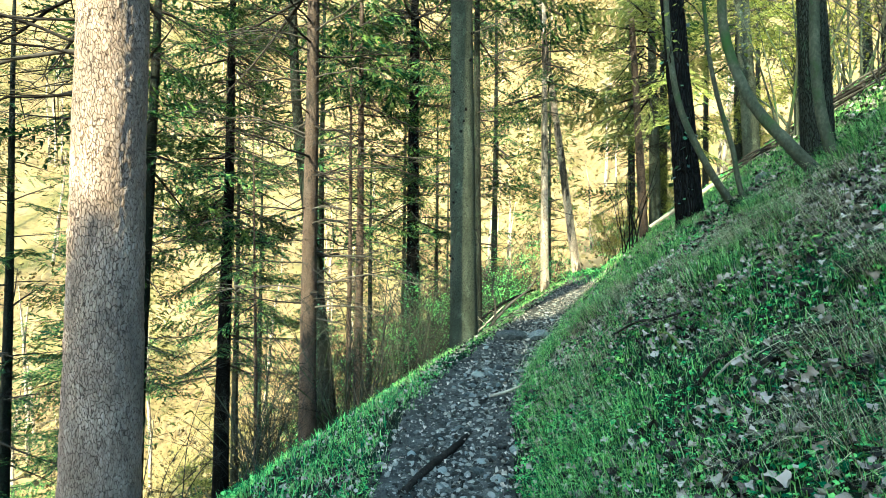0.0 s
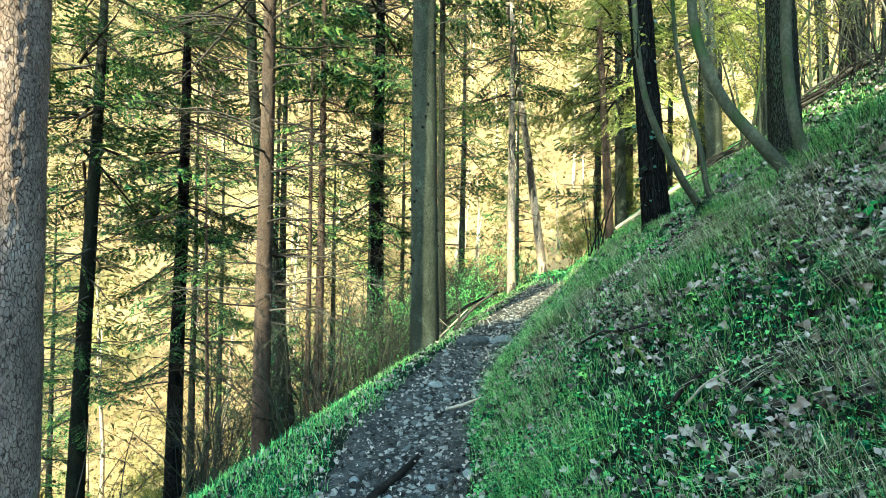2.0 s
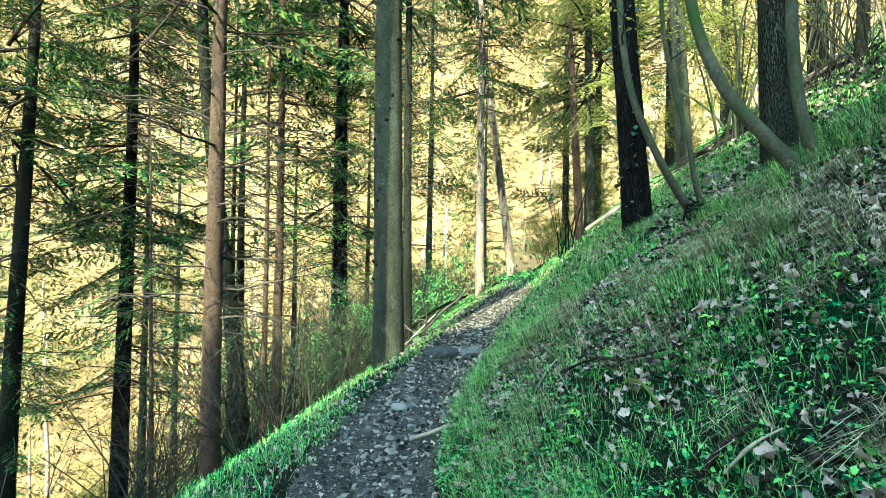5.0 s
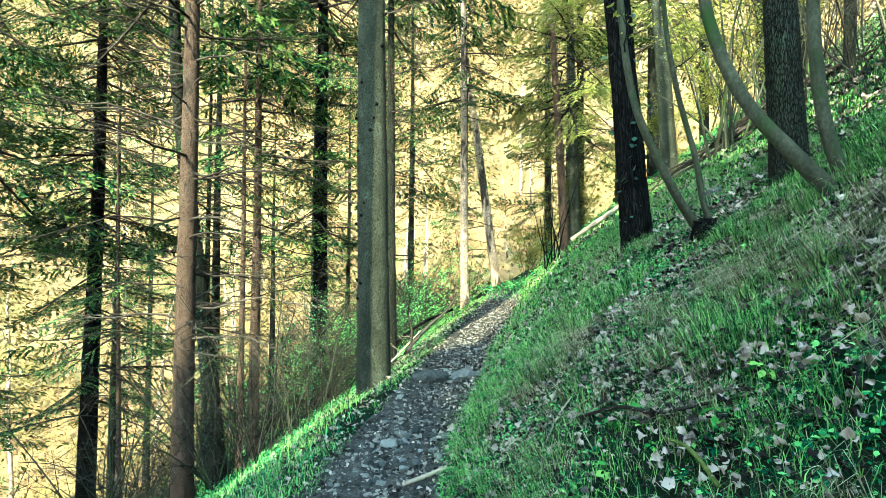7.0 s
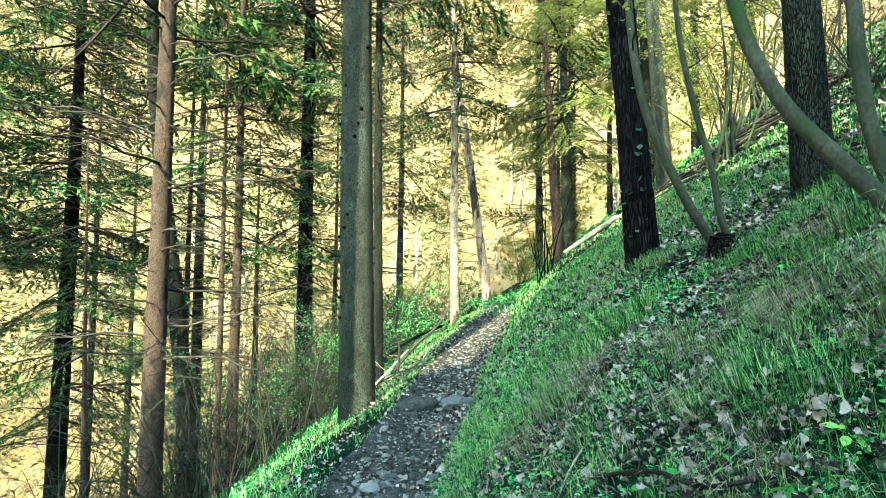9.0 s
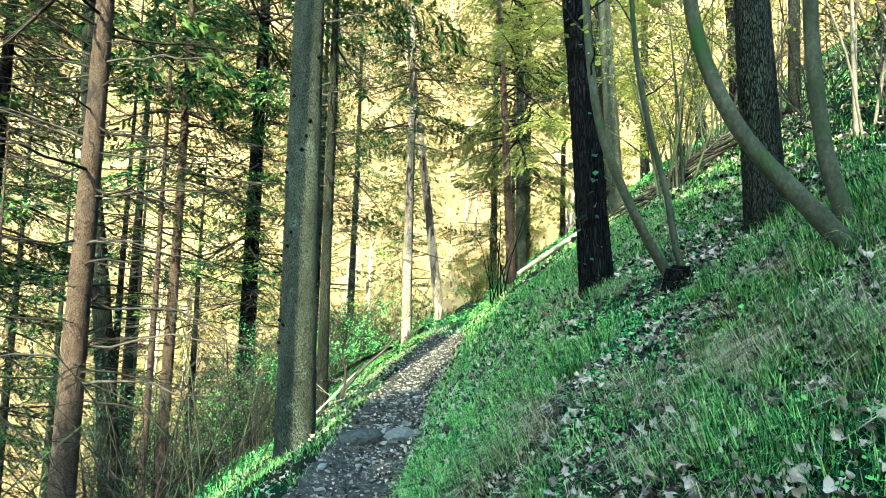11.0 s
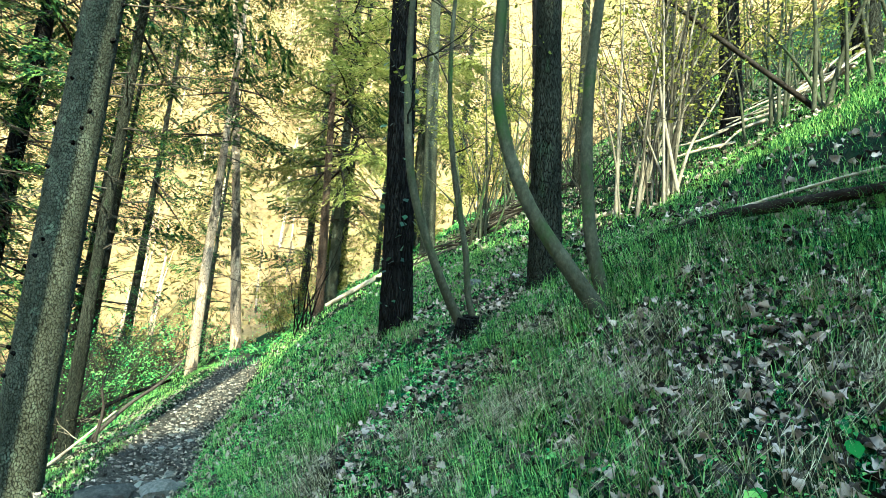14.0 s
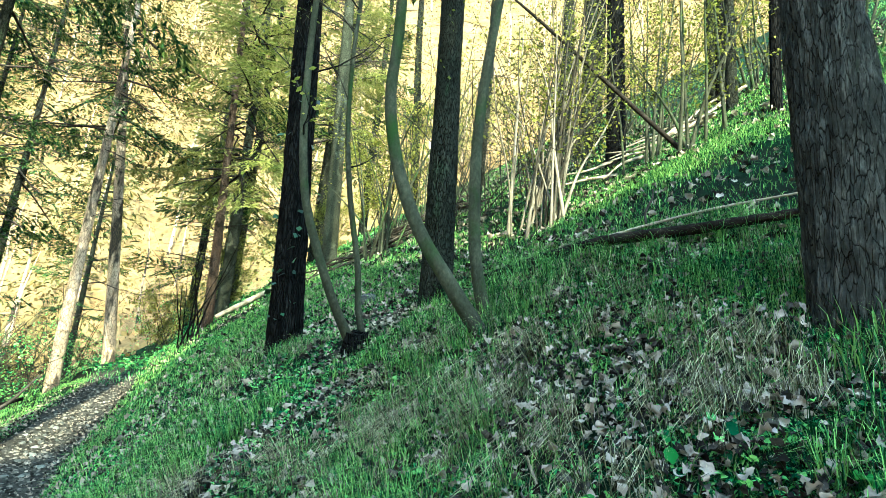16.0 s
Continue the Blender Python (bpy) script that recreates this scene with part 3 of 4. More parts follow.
# the stand of spruces behind the walker, whose shadows lie on the slope:
# metres to one side, metres back towards the sun, height of the shadow's edge over the path
shade = spruce((0, -24), .36, 25, (0, 0), BARK_SPRUCE, 8, (1.5, 6), (.5, 1.3), SHADE_CROWN, 1, 44, .3, 10, .002, "tall spruce with a dense dark crown", "background spruces")
for i, (side, away, edge_, broad) in enumerate([
        (-.2, 10, 8.2, .6), (.5, 13, 6.2, .6), (1.2, 16, 5.8, .75), (1.8, 11, 5.6, .75), (2.5, 14, 5.6, .75), (3.2, 12, 5.7, .75), (3.9, 15, 5.6, .75),
        (4.6, 12, 5.6, .75), (5.4, 14, 5.5, .75), (6.3, 13, 5.6, .75), (7.2, 15, 5.8, .75), (.2, 19, 8.2, .6), (2.1, 20, 5.5, .75), (4.1, 20, 5.4, .75), (6, 19, 5.5, .75),
        (-1.0, 12, 8.2, .5), (-1.2, 16, 8.3, .5), (-1.7, 13, 7.0, .36), (-2.3, 16, 4.6, .22), (-2.55, 12, 4.4, .28), (-2.3, 18, 7, .18), (-3.3, 12, 2.0, .4), (-3.1, 17, 2.0, .4), (-4.5, 14, 1.9, .4), (-5.3, 16, 2.9, .5), (-5.8, 12, 3.8, .55), (-6.6, 15, 2.8, .5),
        (-8.5, 13, 6, .5), (-9.8, 16, 7, .7), (-11.4, 13, 8, .7), (-13, 16, 8.5, .8), (-14.8, 14, 7, .8), (-16.6, 16, 6, .9)]):
    flat = Vector((SUN_TO.x, SUN_TO.y)).normalized()
    x, y = flat.x * away - flat.y * side, flat.y * away + flat.x * side
    tall = (edge_ + .3 + away * SUN_TO.z / Vector((SUN_TO.x, SUN_TO.y)).length - gz(x, y)) / 24
    wide_ = broad
    copy_thing(shade, pose(x, y, gz(x, y), 0, 0, 71 * i) @ Matrix.Diagonal((wide_, wide_, tall, 1)))


# ---- broadleaved trees ----
def twigs_on(g, line, r, count, ln, up=.4, rad=.006, lo=.3):
    """Bare side branches with finer twigs along a line; gives the tips."""
    tips = []
    n = len(line)
    for i in range(count):
        k = int((lo + (1 - lo) * r.random()) * (n - 1))
        o = line[k]
        a = r.random() * 2 * math.pi
        d = np.array([math.cos(a), math.sin(a), up + .5 * r.standard_normal()])
        d /= np.linalg.norm(d)
        L = ln * (.5 + r.random())
        c = np.cumsum(r.standard_normal((5, 3)) * .05 * L, 0)
        p = o + d * np.linspace(0, L, 5)[:, None] + c - c[0]
        g.add(*tube(p, np.linspace(rad, .0015, 5), 4))
        for j in range(5):
            q = p[1 + j % 4]
            e = d + r.standard_normal(3) * .6
            e /= np.linalg.norm(e)
            l2 = L * (.2 + .35 * r.random())
            g.add(*tube(np.stack([q, q + e * l2 * .5 + r.standard_normal(3) * .02, q + e * l2]), [rad * .45, rad * .3, .001], 3))
            tips.append(q + e * l2)
            tips.append(q + e * l2 * .6)
        tips.append(p[-1])
    return np.array(tips)


LEAF_V = np.array([[0, 0, 0], [.5, .32, .06], [1, 0, -.05], [.5, -.32, .06], [.55, 0, 0]], float)
LEAF_F = np.array([[0, 4, 1], [1, 4, 2], [0, 3, 4], [3, 2, 4]])


def leaves_at(tips, r, per, size, spread=.05):
    n = len(tips) * per
    pos = np.repeat(tips, per, 0) + r.standard_normal((n, 3)) * spread
    return Geo().add(*scatter(LEAF_V, [LEAF_F], turns(r.random(n) * 6.3, r.random(n) * 1.6 - 1, r.random(n) * 6), pos, size * (.5 + r.random(n))))


def stem_tree(name, pts, radii, bark, label, seed, sides=16, rough=.002, step=.03, branches=8, blen=.7, leaf=0, group="", lo=.4):
    """A broadleaved stem along a bent line with bare branches and first leaves."""
    r = np.random.default_rng(seed)
    pts = np.asarray(pts, float)
    length = np.linalg.norm(np.diff(pts, axis=0), axis=1).sum()
    line = smooth_line(pts - pts[0], max(8, int(length / step)))
    rad = np.interp(np.linspace(0, 1, len(line)), np.linspace(0, 1, len(radii)), radii)
    t = thing(name, pts[0], label, "tree", group)
    part("trunk", trunk_geo(line, rad, sides, rough, seed, .18, .13), bark, t)
    if branches:
        g = Geo()
        tips = twigs_on(g, line, r, branches, blen, .4, .007, lo)
        part("branchwork", g, TWIG, t)
        if leaf:
            part("foliage", leaves_at(tips, r, leaf, .035), SPRING, t)
    return t


def grow(x, y, lean, top, bend=0.0, dz=0.0):
    z = gz(x, y) + dz
    h = np.r_[-.3, np.linspace(.3, top, 9)]
    return [(x + lean[0] * a + bend * math.sin(a * .7), y + lean[1] * a, z + a) for a in h]


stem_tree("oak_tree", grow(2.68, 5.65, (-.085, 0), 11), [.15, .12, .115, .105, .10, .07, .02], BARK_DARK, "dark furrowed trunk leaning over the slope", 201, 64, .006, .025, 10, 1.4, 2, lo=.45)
stem_tree("oak_tree", grow(3.27, 4.53, (-.03, .02), 11), [.135, .108, .10, .095, .09, .06, .02], BARK_GREY, "grey furrowed trunk on the slope", 202, 64, .006, .025, 12, 1.4, 3, lo=.35)
stem_tree("oak_tree", grow(2.71, 1.885, (-.045, .065), 10), [.175, .125, .118, .11, .09, .06, .02], BARK_OAK, "thick dark furrowed trunk rising from the grass", 203, 110, .016, .015, 6, 1.2, 0, lo=.5)
stem_tree("hazel_tree", [(2.52, 3.27, 1.86), (2.44, 3.33, 2.0), (2.31, 3.46, 2.25), (2.17, 3.61, 2.55), (2.06, 3.72, 2.94), (2.02, 3.76, 3.22), (2.02, 3.76, 3.63), (2.0, 3.78, 4.3), (1.98, 3.85, 6.5)], [.047, .038, .033, .031, .029, .026, .024, .02, .008], BARK_SMOOTH, "smooth grey stem curving up out of the bank", 204, 24, .0012, .02, 12, .8, 2)
stem_tree("hazel_tree", [(2.71, 3.5, 1.95), (2.68, 3.52, 2.09), (2.62, 3.58, 2.43), (2.59, 3.61, 2.83), (2.59, 3.62, 3.36), (2.61, 3.59, 3.86), (2.66, 3.54, 4.6), (2.72, 3.5, 6.5)], [.04, .035, .032, .03, .028, .026, .02, .008], BARK_SMOOTH, "smooth grey stem beside the curved one", 205, 24, .0012, .02, 12, .8, 2)
stem_tree("hazel_sapling", [(2.6, 4.63, 1.95), (2.55, 4.64, 2.02), (2.28, 4.68, 2.50), (2.14, 4.71, 2.86), (2.06, 4.72, 3.28), (2.02, 4.72, 3.71), (2.0, 4.75, 5)], [.034, .03, .028, .026, .024, .02, .008], BARK_SMOOTH, "thin bent sapling rising from an old stump", 206, 14, .001, .03, 7, .6, 2)
stem_tree("hazel_sapling", [(2.7, 4.6, 1.95), (2.67, 4.62, 2.03), (2.57, 4.63, 2.48), (2.44, 4.65, 2.98), (2.37, 4.66, 3.36), (2.34, 4.67, 3.71), (2.35, 4.7, 5)], [.024, .022, .02, .018, .016, .014, .006], BARK_SMOOTH, "slender upright sapling rising from an old stump", 207, 12, .001, .03, 7, .6, 2)
stem_tree("oak_tree", [(-2.56, 11.7, -2.8), (-2.6, 11.7, -2.4), (-2.95, 11.7, .87), (-3.51, 11.7, 5.39), (-3.6, 11.7, 7.4), (-3.5, 11.7, 11)], [.19, .15, .13, .11, .09, .03], BARK_GREY, "leaning dark trunk behind the slim spruce", 208, 24, .006, .06, 12, 1.6, 0)


def stool(x, y, stems, height_, spread, seed, label, leaf=2, name="hazel_bush", bark=BARK_SMOOTH, rad=.022, twig=5, leaf_material=None):
    """A coppiced bush: many stems from one stool."""
    r = np.random.default_rng(seed)
    t = thing(name, (x, y, gz(x, y)), label, "bush", "hazel bushes")
    g, tips = Geo(), []
    for i in range(stems):
        a, s = r.random() * 6.3, spread * (.25 + r.random())
        hh = height_ * (.45 + .6 * r.random())
        o = np.array([.16 * r.standard_normal(), .16 * r.standard_normal(), 0])
        o[2] = gz(x + o[0], y + o[1]) - gz(x, y) - .08
        d = np.array([math.cos(a) * s, math.sin(a) * s, hh])
        line = smooth_line([o, o + d * [.25, .25, .33], o + d * [.6, .6, .68] + r.standard_normal(3) * .06, o + d + [0, 0, -.1 * s]], 12)
        part("stem", Geo().add(*tube(line, np.linspace(rad * (.6 + .7 * r.random()), .004, 12), 7)), bark, t)
        tips.append(twigs_on(g, line, r, twig, .5, .5, .004, .35))
    part("twig_spray", g, TWIG, t)
    if leaf:
        part("foliage", leaves_at(np.concatenate(tips), r, leaf, .04), leaf_material or SPRING, t)
    return t


stool(4.85, 4.6, 22, 3.6, .75, 301, "pale hazel bush with many upright stems in the sun", 1, bark=BARK_PALE, rad=.017)
stool(5.6, 5.3, 12, 3.2, 1.0, 302, "hazel bush with bleached stems", 2, bark=BARK_PALE, rad=.017)
stool(6.6, 4.35, 7, 3.4, .7, 303, "thin hazel bush among cut branches", 2)
stool(5.75, 3.4, 7, 3.2, .6, 304, "thin hazel bush on the slope", 2)
stool(5.6, 8.2, 14, 3.6, 1.4, 305, "bare hazel thicket on the slope", 1)
stool(7.5, 9.5, 14, 4, 1.6, 306, "bare hazel thicket on the slope", 2)
stool(8.5, 6.5, 12, 4, 1.4, 307, "hazel thicket with first leaves", 4)
stool(4.6, 13.0, 9, 2.6, .9, 308, "dark bare shrub beside the path's bend", 0, "bare_shrub", BARK_DARK, .018)
stool(10, 11, 14, 5, 1.8, 309, "hazel thicket with first leaves", 3)
stool(8.6, 4.9, 12, 3.4, 1.5, 311, "hazel thicket with first leaves", 3)
stool(10.6, 6.4, 14, 4, 1.8, 312, "hazel thicket with first leaves", 3)
stool(8.2, 2.4, 10, 3, 1.4, 313, "hazel thicket with first leaves", 3)
stool(12, 8.4, 14, 4, 1.8, 314, "hazel thicket with first leaves", 3)
stool(9.5, 3.6, 12, 4, 1.4, 310, "hazel thicket with first leaves", 4)
for i, (x, y, top, dd) in enumerate([(7.4, 5.1, 12, .13), (8.8, 6.4, 12, .12), (6.05, 2.75, 9, .05), (10.5, 8, 13, .14), (9, 10.5, 12, .12), (12, 5, 13, .14), (11.5, 13, 13, .13), (7.8, 3.6, 10, .07), (14, 9, 13, .15), (6.9, 7.4, 10, .07), (10.2, 4.4, 11, .09), (13, 16, 13, .15)]):
    stem_tree("oak_tree", grow(x, y, (-.03 + .05 * math.sin(i), .02 * math.cos(i)), top, .05), [dd * 1.15, dd, dd * .9, dd * .7, dd * .3], (BARK_DARK, BARK_GREY)[i % 2], "slender dark trunk high on the slope", 220 + i, 14, .004, .12, 26, 1.7, 9, "trees up the slope", .15)

# bare undergrowth below the path
r3 = np.random.default_rng(33)
shrubs = [stool(x, y, 10, 2.6, 1.5, 330 + i, "thicket of thin bare shrub stems", 0, "bare_shrub", (TWIG, BARK_SMOOTH)[i % 2], .010, 6) for i, (x, y) in enumerate([(-1.6, 10.5), (-.4, 11.4), (.6, 12.4), (-3.2, 13.4)])]
green = [stool(x, y, 9, 2.4, 1.4, 340 + i, "leafy green shrub in the shade below the path", 4, "green_shrub", TWIG, .009, 6, HERB) for i, (x, y) in enumerate([(-.9, 13.2), (1.0, 15.2)])]
fresh = stool(6.8, 16.6, 10, 3.4, 1.6, 350, "bush with fresh yellow-green leaves in the sun", 9, "leafing_bush", TWIG, .011, 8)
for i, (x, y) in enumerate([(8.4, 14.2), (5.6, 17.6), (2.2, 19.6), (-3.4, 22.5), (7.9, 10.9), (-9, 19)]):
    s = .85 + .1 * (i % 5)
    copy_thing(fresh, pose(x, y, gz(x, y), 0, 0, 67 * i) @ Matrix.Diagonal((s, s, s, 1)))
for i in range(14):
    y = 12 + 9 * r3.random()
    x = float(pathx(y)) - 2.4 - 4.5 * r3.random()
    s = .8 + .5 * r3.random()
    copy_thing(green[i % 2], pose(x, y, gz(x, y), 0, 0, 360 * r3.random()) @ Matrix.Diagonal((s, s, s, 1)))
for i in range(14):
    # shaded bushes on the slope just below the path
    y = 6.6 + 8 * r3.random()
    x = float(pathx(y)) - 1.9 - 3.2 * r3.random()
    s = .55 + .45 * r3.random()
    copy_thing(shrubs[i % 4], pose(x, y, gz(x, y), 0, 0, 360 * r3.random()) @ Matrix.Diagonal((s, s, s, 1)))
for i, (x, y) in enumerate([(6.4, 7.4), (7.5, 8.5), (5.9, 6.3), (8.3, 7.6), (6.9, 6.2), (9.2, 9.4), (7.4, 5.6)]):
    copy_thing(shrubs[i % 4], pose(x, y, gz(x, y), 0, 0, 83 * i))
copy_thing(first[1], pose(-9.6, 11.2, gz(-9.6, 11.2), 0, 0, 30) @ Matrix.Diagonal((.85, .85, .85, 1)))
for i, (x, y) in enumerate([(6.2, 19.5), (7.6, 21), (9, 24.5), (8, 27), (10.5, 28), (6, 23), (11, 24)]):
    copy_thing(green[i % 2], pose(x, y, gz(x, y), 0, 0, 97 * i))
for i, (x, y) in enumerate([(-2.6, 17.4), (-.4, 19.2), (.9, 17.0), (-4.2, 16.4)]):
    copy_thing(first[2], pose(x, y, gz(x, y), 0, 0, 77 * i) @ Matrix.Diagonal((.7, .7, .5 + .08 * i, 1)))
for i in range(34):
    y = 9.5 + 11 * r3.random()
    x = float(pathx(y)) - 2.2 - 6.5 * r3.random() ** 1.2
    s = .8 + .5 * r3.random()
    copy_thing(shrubs[i % 4], pose(x, y, gz(x, y), 0, 0, 360 * r3.random()) @ Matrix.Diagonal((s, s, s, 1)))


def ivy(at, lean, radius, z0, z1, n, seed):
    """Ivy climbing a trunk: a part of that tree."""
    r = np.random.default_rng(seed)
    z = z0 + (z1 - z0) * r.random(n) ** 1.3
    a = r.random(n) * 6.3
    k = n2(a * 1.2, z, 1.5, seed) > -.1
    z, a = z[k], a[k]
    rad = radius + .03 * r.random(len(z))
    p = np.stack([lean[0] * z + np.cos(a) * rad, lean[1] * z + np.sin(a) * rad, z], 1)
    part("ivy", Geo().add(*scatter(LEAF_V * [1, 1.3, 1], [LEAF_F], turns(a + .6 * r.standard_normal(len(z)), -.4 - .5 * r.random(len(z)), r.standard_normal(len(z)) * .5), p, .035 + .04 * r.random(len(z)))), IVY, at, "dark ivy leaves climbing the trunk")


for o in list(scene.collection.objects):
    if o.get("label") == "dark spruce trunk wrapped with ivy stems":
        ivy(o, (-.004, 0), .19, .3, 9, 2600, 71)
    if o.get("label") == "leaning dark trunk behind the slim spruce":
        ivy(o, (-.1, 0), .14, 1, 7, 1200, 72)
    if o.get("label") == "dark furrowed trunk leaning over the slope":
        ivy(o, (-.085, 0), .118, .5, 6, 260, 73)


# cut stubs of old branches on the large grey spruce
STUB = Geo().add(*tube(np.array([[-.02, 0, 0], [.012, 0, .002], [.03, 0, .004], [.034, 0, .004]]), [.02, .015, .010, .0005], 8)).mesh("branch_stub", BARK_DARK)
r9 = np.random.default_rng(99)
for o in list(scene.collection.objects):
    if o.get("label") == "large grey spruce with knotty scaly bark beside the path":
        for i in range(46):
            z, a = 1.0 + 5.5 * (i + r9.random()) / 46, r9.random() * 6.3
            k = .172 * (1.12 - z / 22 * 1.05)
            s = part("branch_stub", STUB, None, o)
            s.matrix_local = Matrix.LocRotScale((-.013 * z + math.cos(a) * k, math.sin(a) * k, z), Euler((0, -.2, a)), (.8 + .6 * r9.random(),) * 3)

# ---- fallen wood ----
def log(name, pts, radii, bark, label, seed, sides=14, rough=.002, category="fallen branch", side=0, group=""):
    """A fallen branch or log along pts, with side twigs."""
    r = np.random.default_rng(seed)
    pts = np.asarray(pts, float)
    length = np.linalg.norm(np.diff(pts, axis=0), axis=1).sum()
    line = smooth_line(pts - pts[0], max(6, int(length / .03)))
    line = np.vstack([line[0] + (line[0] - line[1]) * .01, line, line[-1] + (line[-1] - line[-2]) * .01])
    rad = np.interp(np.linspace(0, 1, len(line)), np.linspace(0, 1, len(radii)), radii)
    rad[0] = rad[-1] = .0005

    def wob(v, ring, th):
        return rough * vnoise(v * 60, seed) + .08 * rad[ring] * vnoise(v * 14, seed + 1)
    ob = tagged(new(name, Geo().add(*tube(line, rad, sides, wob)).mesh(name, bark)), label, category, group)
    ob.location = pts[0]
    if side:
        g = Geo()
        twigs_on(g, line, r, side, .35, .3, .005, .2)
        part("twig_spray", g, bark, ob)
    return ob


def on(x, y, dz=0.0):
    return (x, y, gz(x, y) + dz)


log("fallen_log", [on(3.34, 4.2, .05), on(3.24, 3.6, .09), on(3.2, 3.12, .11), on(3.26, 2.7, .11), on(3.36, 2.28, .09), on(3.48, 1.85, .06)], [.024, .031, .033, .027, .016], BARK_LOG, "long brown fallen log lying across the grassy slope", 401, 18, .005, "log")
log("fallen_branch", [on(3.3, 3.25, .1), on(3.48, 2.98, .1), on(3.6, 2.6, .08), on(3.7, 2.2, .06), on(3.83, 1.7, .03)], [.009, .009, .008, .006, .003], PALEWOOD, "pale forked branch lying on the log", 402, 10)
log("fallen_branch", [on(3.48, 2.98, .09), on(3.53, 3.0, .18), on(3.55, 2.97, .24), on(3.58, 2.98, .29)], [.009, .008, .007, .004], DEADWOOD, "short upturned fork of the fallen branch", 403, 8)
log("fallen_log", [on(5.3, 13.5, .15), on(6.7, 12.9, .12)], [.045, .055, .05], PALEWOOD, "bleached fallen trunk propped on the slope", 404, 14, .004, "log")
log("leaning_pole", [on(5.75, 3.54), (5.3, 4.15, gz(5.75, 3.54) + .75), (4.9, 4.75, gz(5.75, 3.54) + 1.5), (4.55, 5.3, gz(5.75, 3.54) + 2.15)], [.026, .024, .02, .012], DEADWOOD, "dead pole leaning across the hazel bushes", 405, 12)
log("fallen_branch", [on(2.62, 4.62, .05), on(2.58, 4.35, .05), on(2.5, 3.98, .04)], [.014, .013, .009], DEADWOOD, "straight dead stick lying on the bank", 406, 8)
log("fallen_branch", [on(1.12, 3.43, .03), on(1.18, 3.1, .07), on(1.2, 2.9, .08), on(1.33, 2.78, .06)], [.007, .008, .008, .005], DEADWOOD, "forked dead stick among the leaves", 407, 8)
log("fallen_branch", [on(1.12, 2.13, .03), on(1.18, 2.11, .05), on(1.25, 2.08, .035)], [.005, .0045, .003], PALEWOOD, "thin pale stick among the herbs", 408, 8)
log("fallen_branch", [on(1.18, 2.84, .05), on(1.18, 2.68, .06), on(1.17, 2.53, .03)], [.007, .008, .006], MOSS, "yellow-green mossy stick among the leaves", 409, 8)
log("fallen_branch", [on(.2, 3.68, .02), on(.1, 3.42, .035), on(-.06, 3.12, .04), on(-.2, 2.8, .03)], [.016, .024, .022, .018], DEADWOOD, "knobbly root-like log lying along the path", 410, 12, .006, "log")
log("fallen_branch", [on(.39, 4.42, .03), on(.53, 4.46, .04), on(.68, 4.42, .03)], [.012, .015, .01], PALEWOOD, "pale stick across the path", 411, 8)
log("fallen_branch", [on(.86, 10.2, .05), on(1.3, 10.6, .25), on(1.75, 11.1, .35), on(2.05, 11.5, .55)], [.03, .028, .022, .01], DEADWOOD, "dead branch propped at the path's edge", 412, 10, side=6)
log("fallen_branch", [on(.9, 9.6, .05), on(.95, 9.9, .4), on(.92, 10.3, .75), on(1.0, 10.6, 1.05)], [.02, .018, .014, .006], DEADWOOD, "upturned dead branch at the path's edge", 413, 8, side=5)
log("fallen_branch", [on(.35, 9.2, .05), on(.7, 9.6, .15), on(1.1, 9.9, .3)], [.018, .016, .01], PALEWOOD, "pale dead branch at the path's edge", 414, 8, side=3)
log("fallen_branch", [on(.5, 11.6, .35), on(1.3, 11.5, .4), on(1.9, 11.3, .3)], [.03, .03, .02], BARK_DARK, "dark dead branch below the path", 415, 8)
log("fallen_branch", [on(1.08, 2.18, .03), on(1.15, 2.17, .06), on(1.23, 2.16, .04)], [.008, .009, .006], DEADWOOD, "dark broken stick lying beside the pale one", 416, 8)
r4 = np.random.default_rng(44)
for i in range(46):
    # cut branches heaped along the slope
    x, y = 5.6 + 1.9 * r4.random(), 7.2 + 2.4 * r4.random()
    if i % 3 == 0:
        x, y = 6.6 + 2.2 * r4.random(), 3.4 + 1.6 * r4.random()
    a, L = 2.2 + .5 * r4.standard_normal(), .5 + 1.0 * r4.random()
    dx, dy = math.cos(a) * L, math.sin(a) * L
    log("cut_branch", [on(x, y, .03 + .18 * r4.random()), on(x + dx / 2, y + dy / 2, .08 + .2 * r4.random()), on(x + dx, y + dy, .05 + .3 * r4.random())], [.014 + .02 * r4.random(), .016, .008], (PALEWOOD, DEADWOOD, DEADWOOD)[i % 3], "cut dead branch heaped on the slope", 420 + i, 6, .001, group="heaped cut branches")
for i in range(60):
    # sticks scattered on the slope
    y = 1.5 + 11 * r4.random() ** 1.3
    x = float(pathx(y)) + .5 + 3.2 * r4.random()
    a, L = r4.random() * 6.3, .12 + .4 * r4.random()
    dx, dy = math.cos(a) * L, math.sin(a) * L
    log("stick", [on(x, y, .012), on(x + dx * .5, y + dy * .5, .03 + .02 * r4.random()), on(x + dx, y + dy, .015)], [.004 + .003 * r4.random(), .005, .003], (DEADWOOD, PALEWOOD)[i % 3 == 0], "thin dead stick lying in the grass", 480 + i, 5, .0005, group="sticks on the slope")


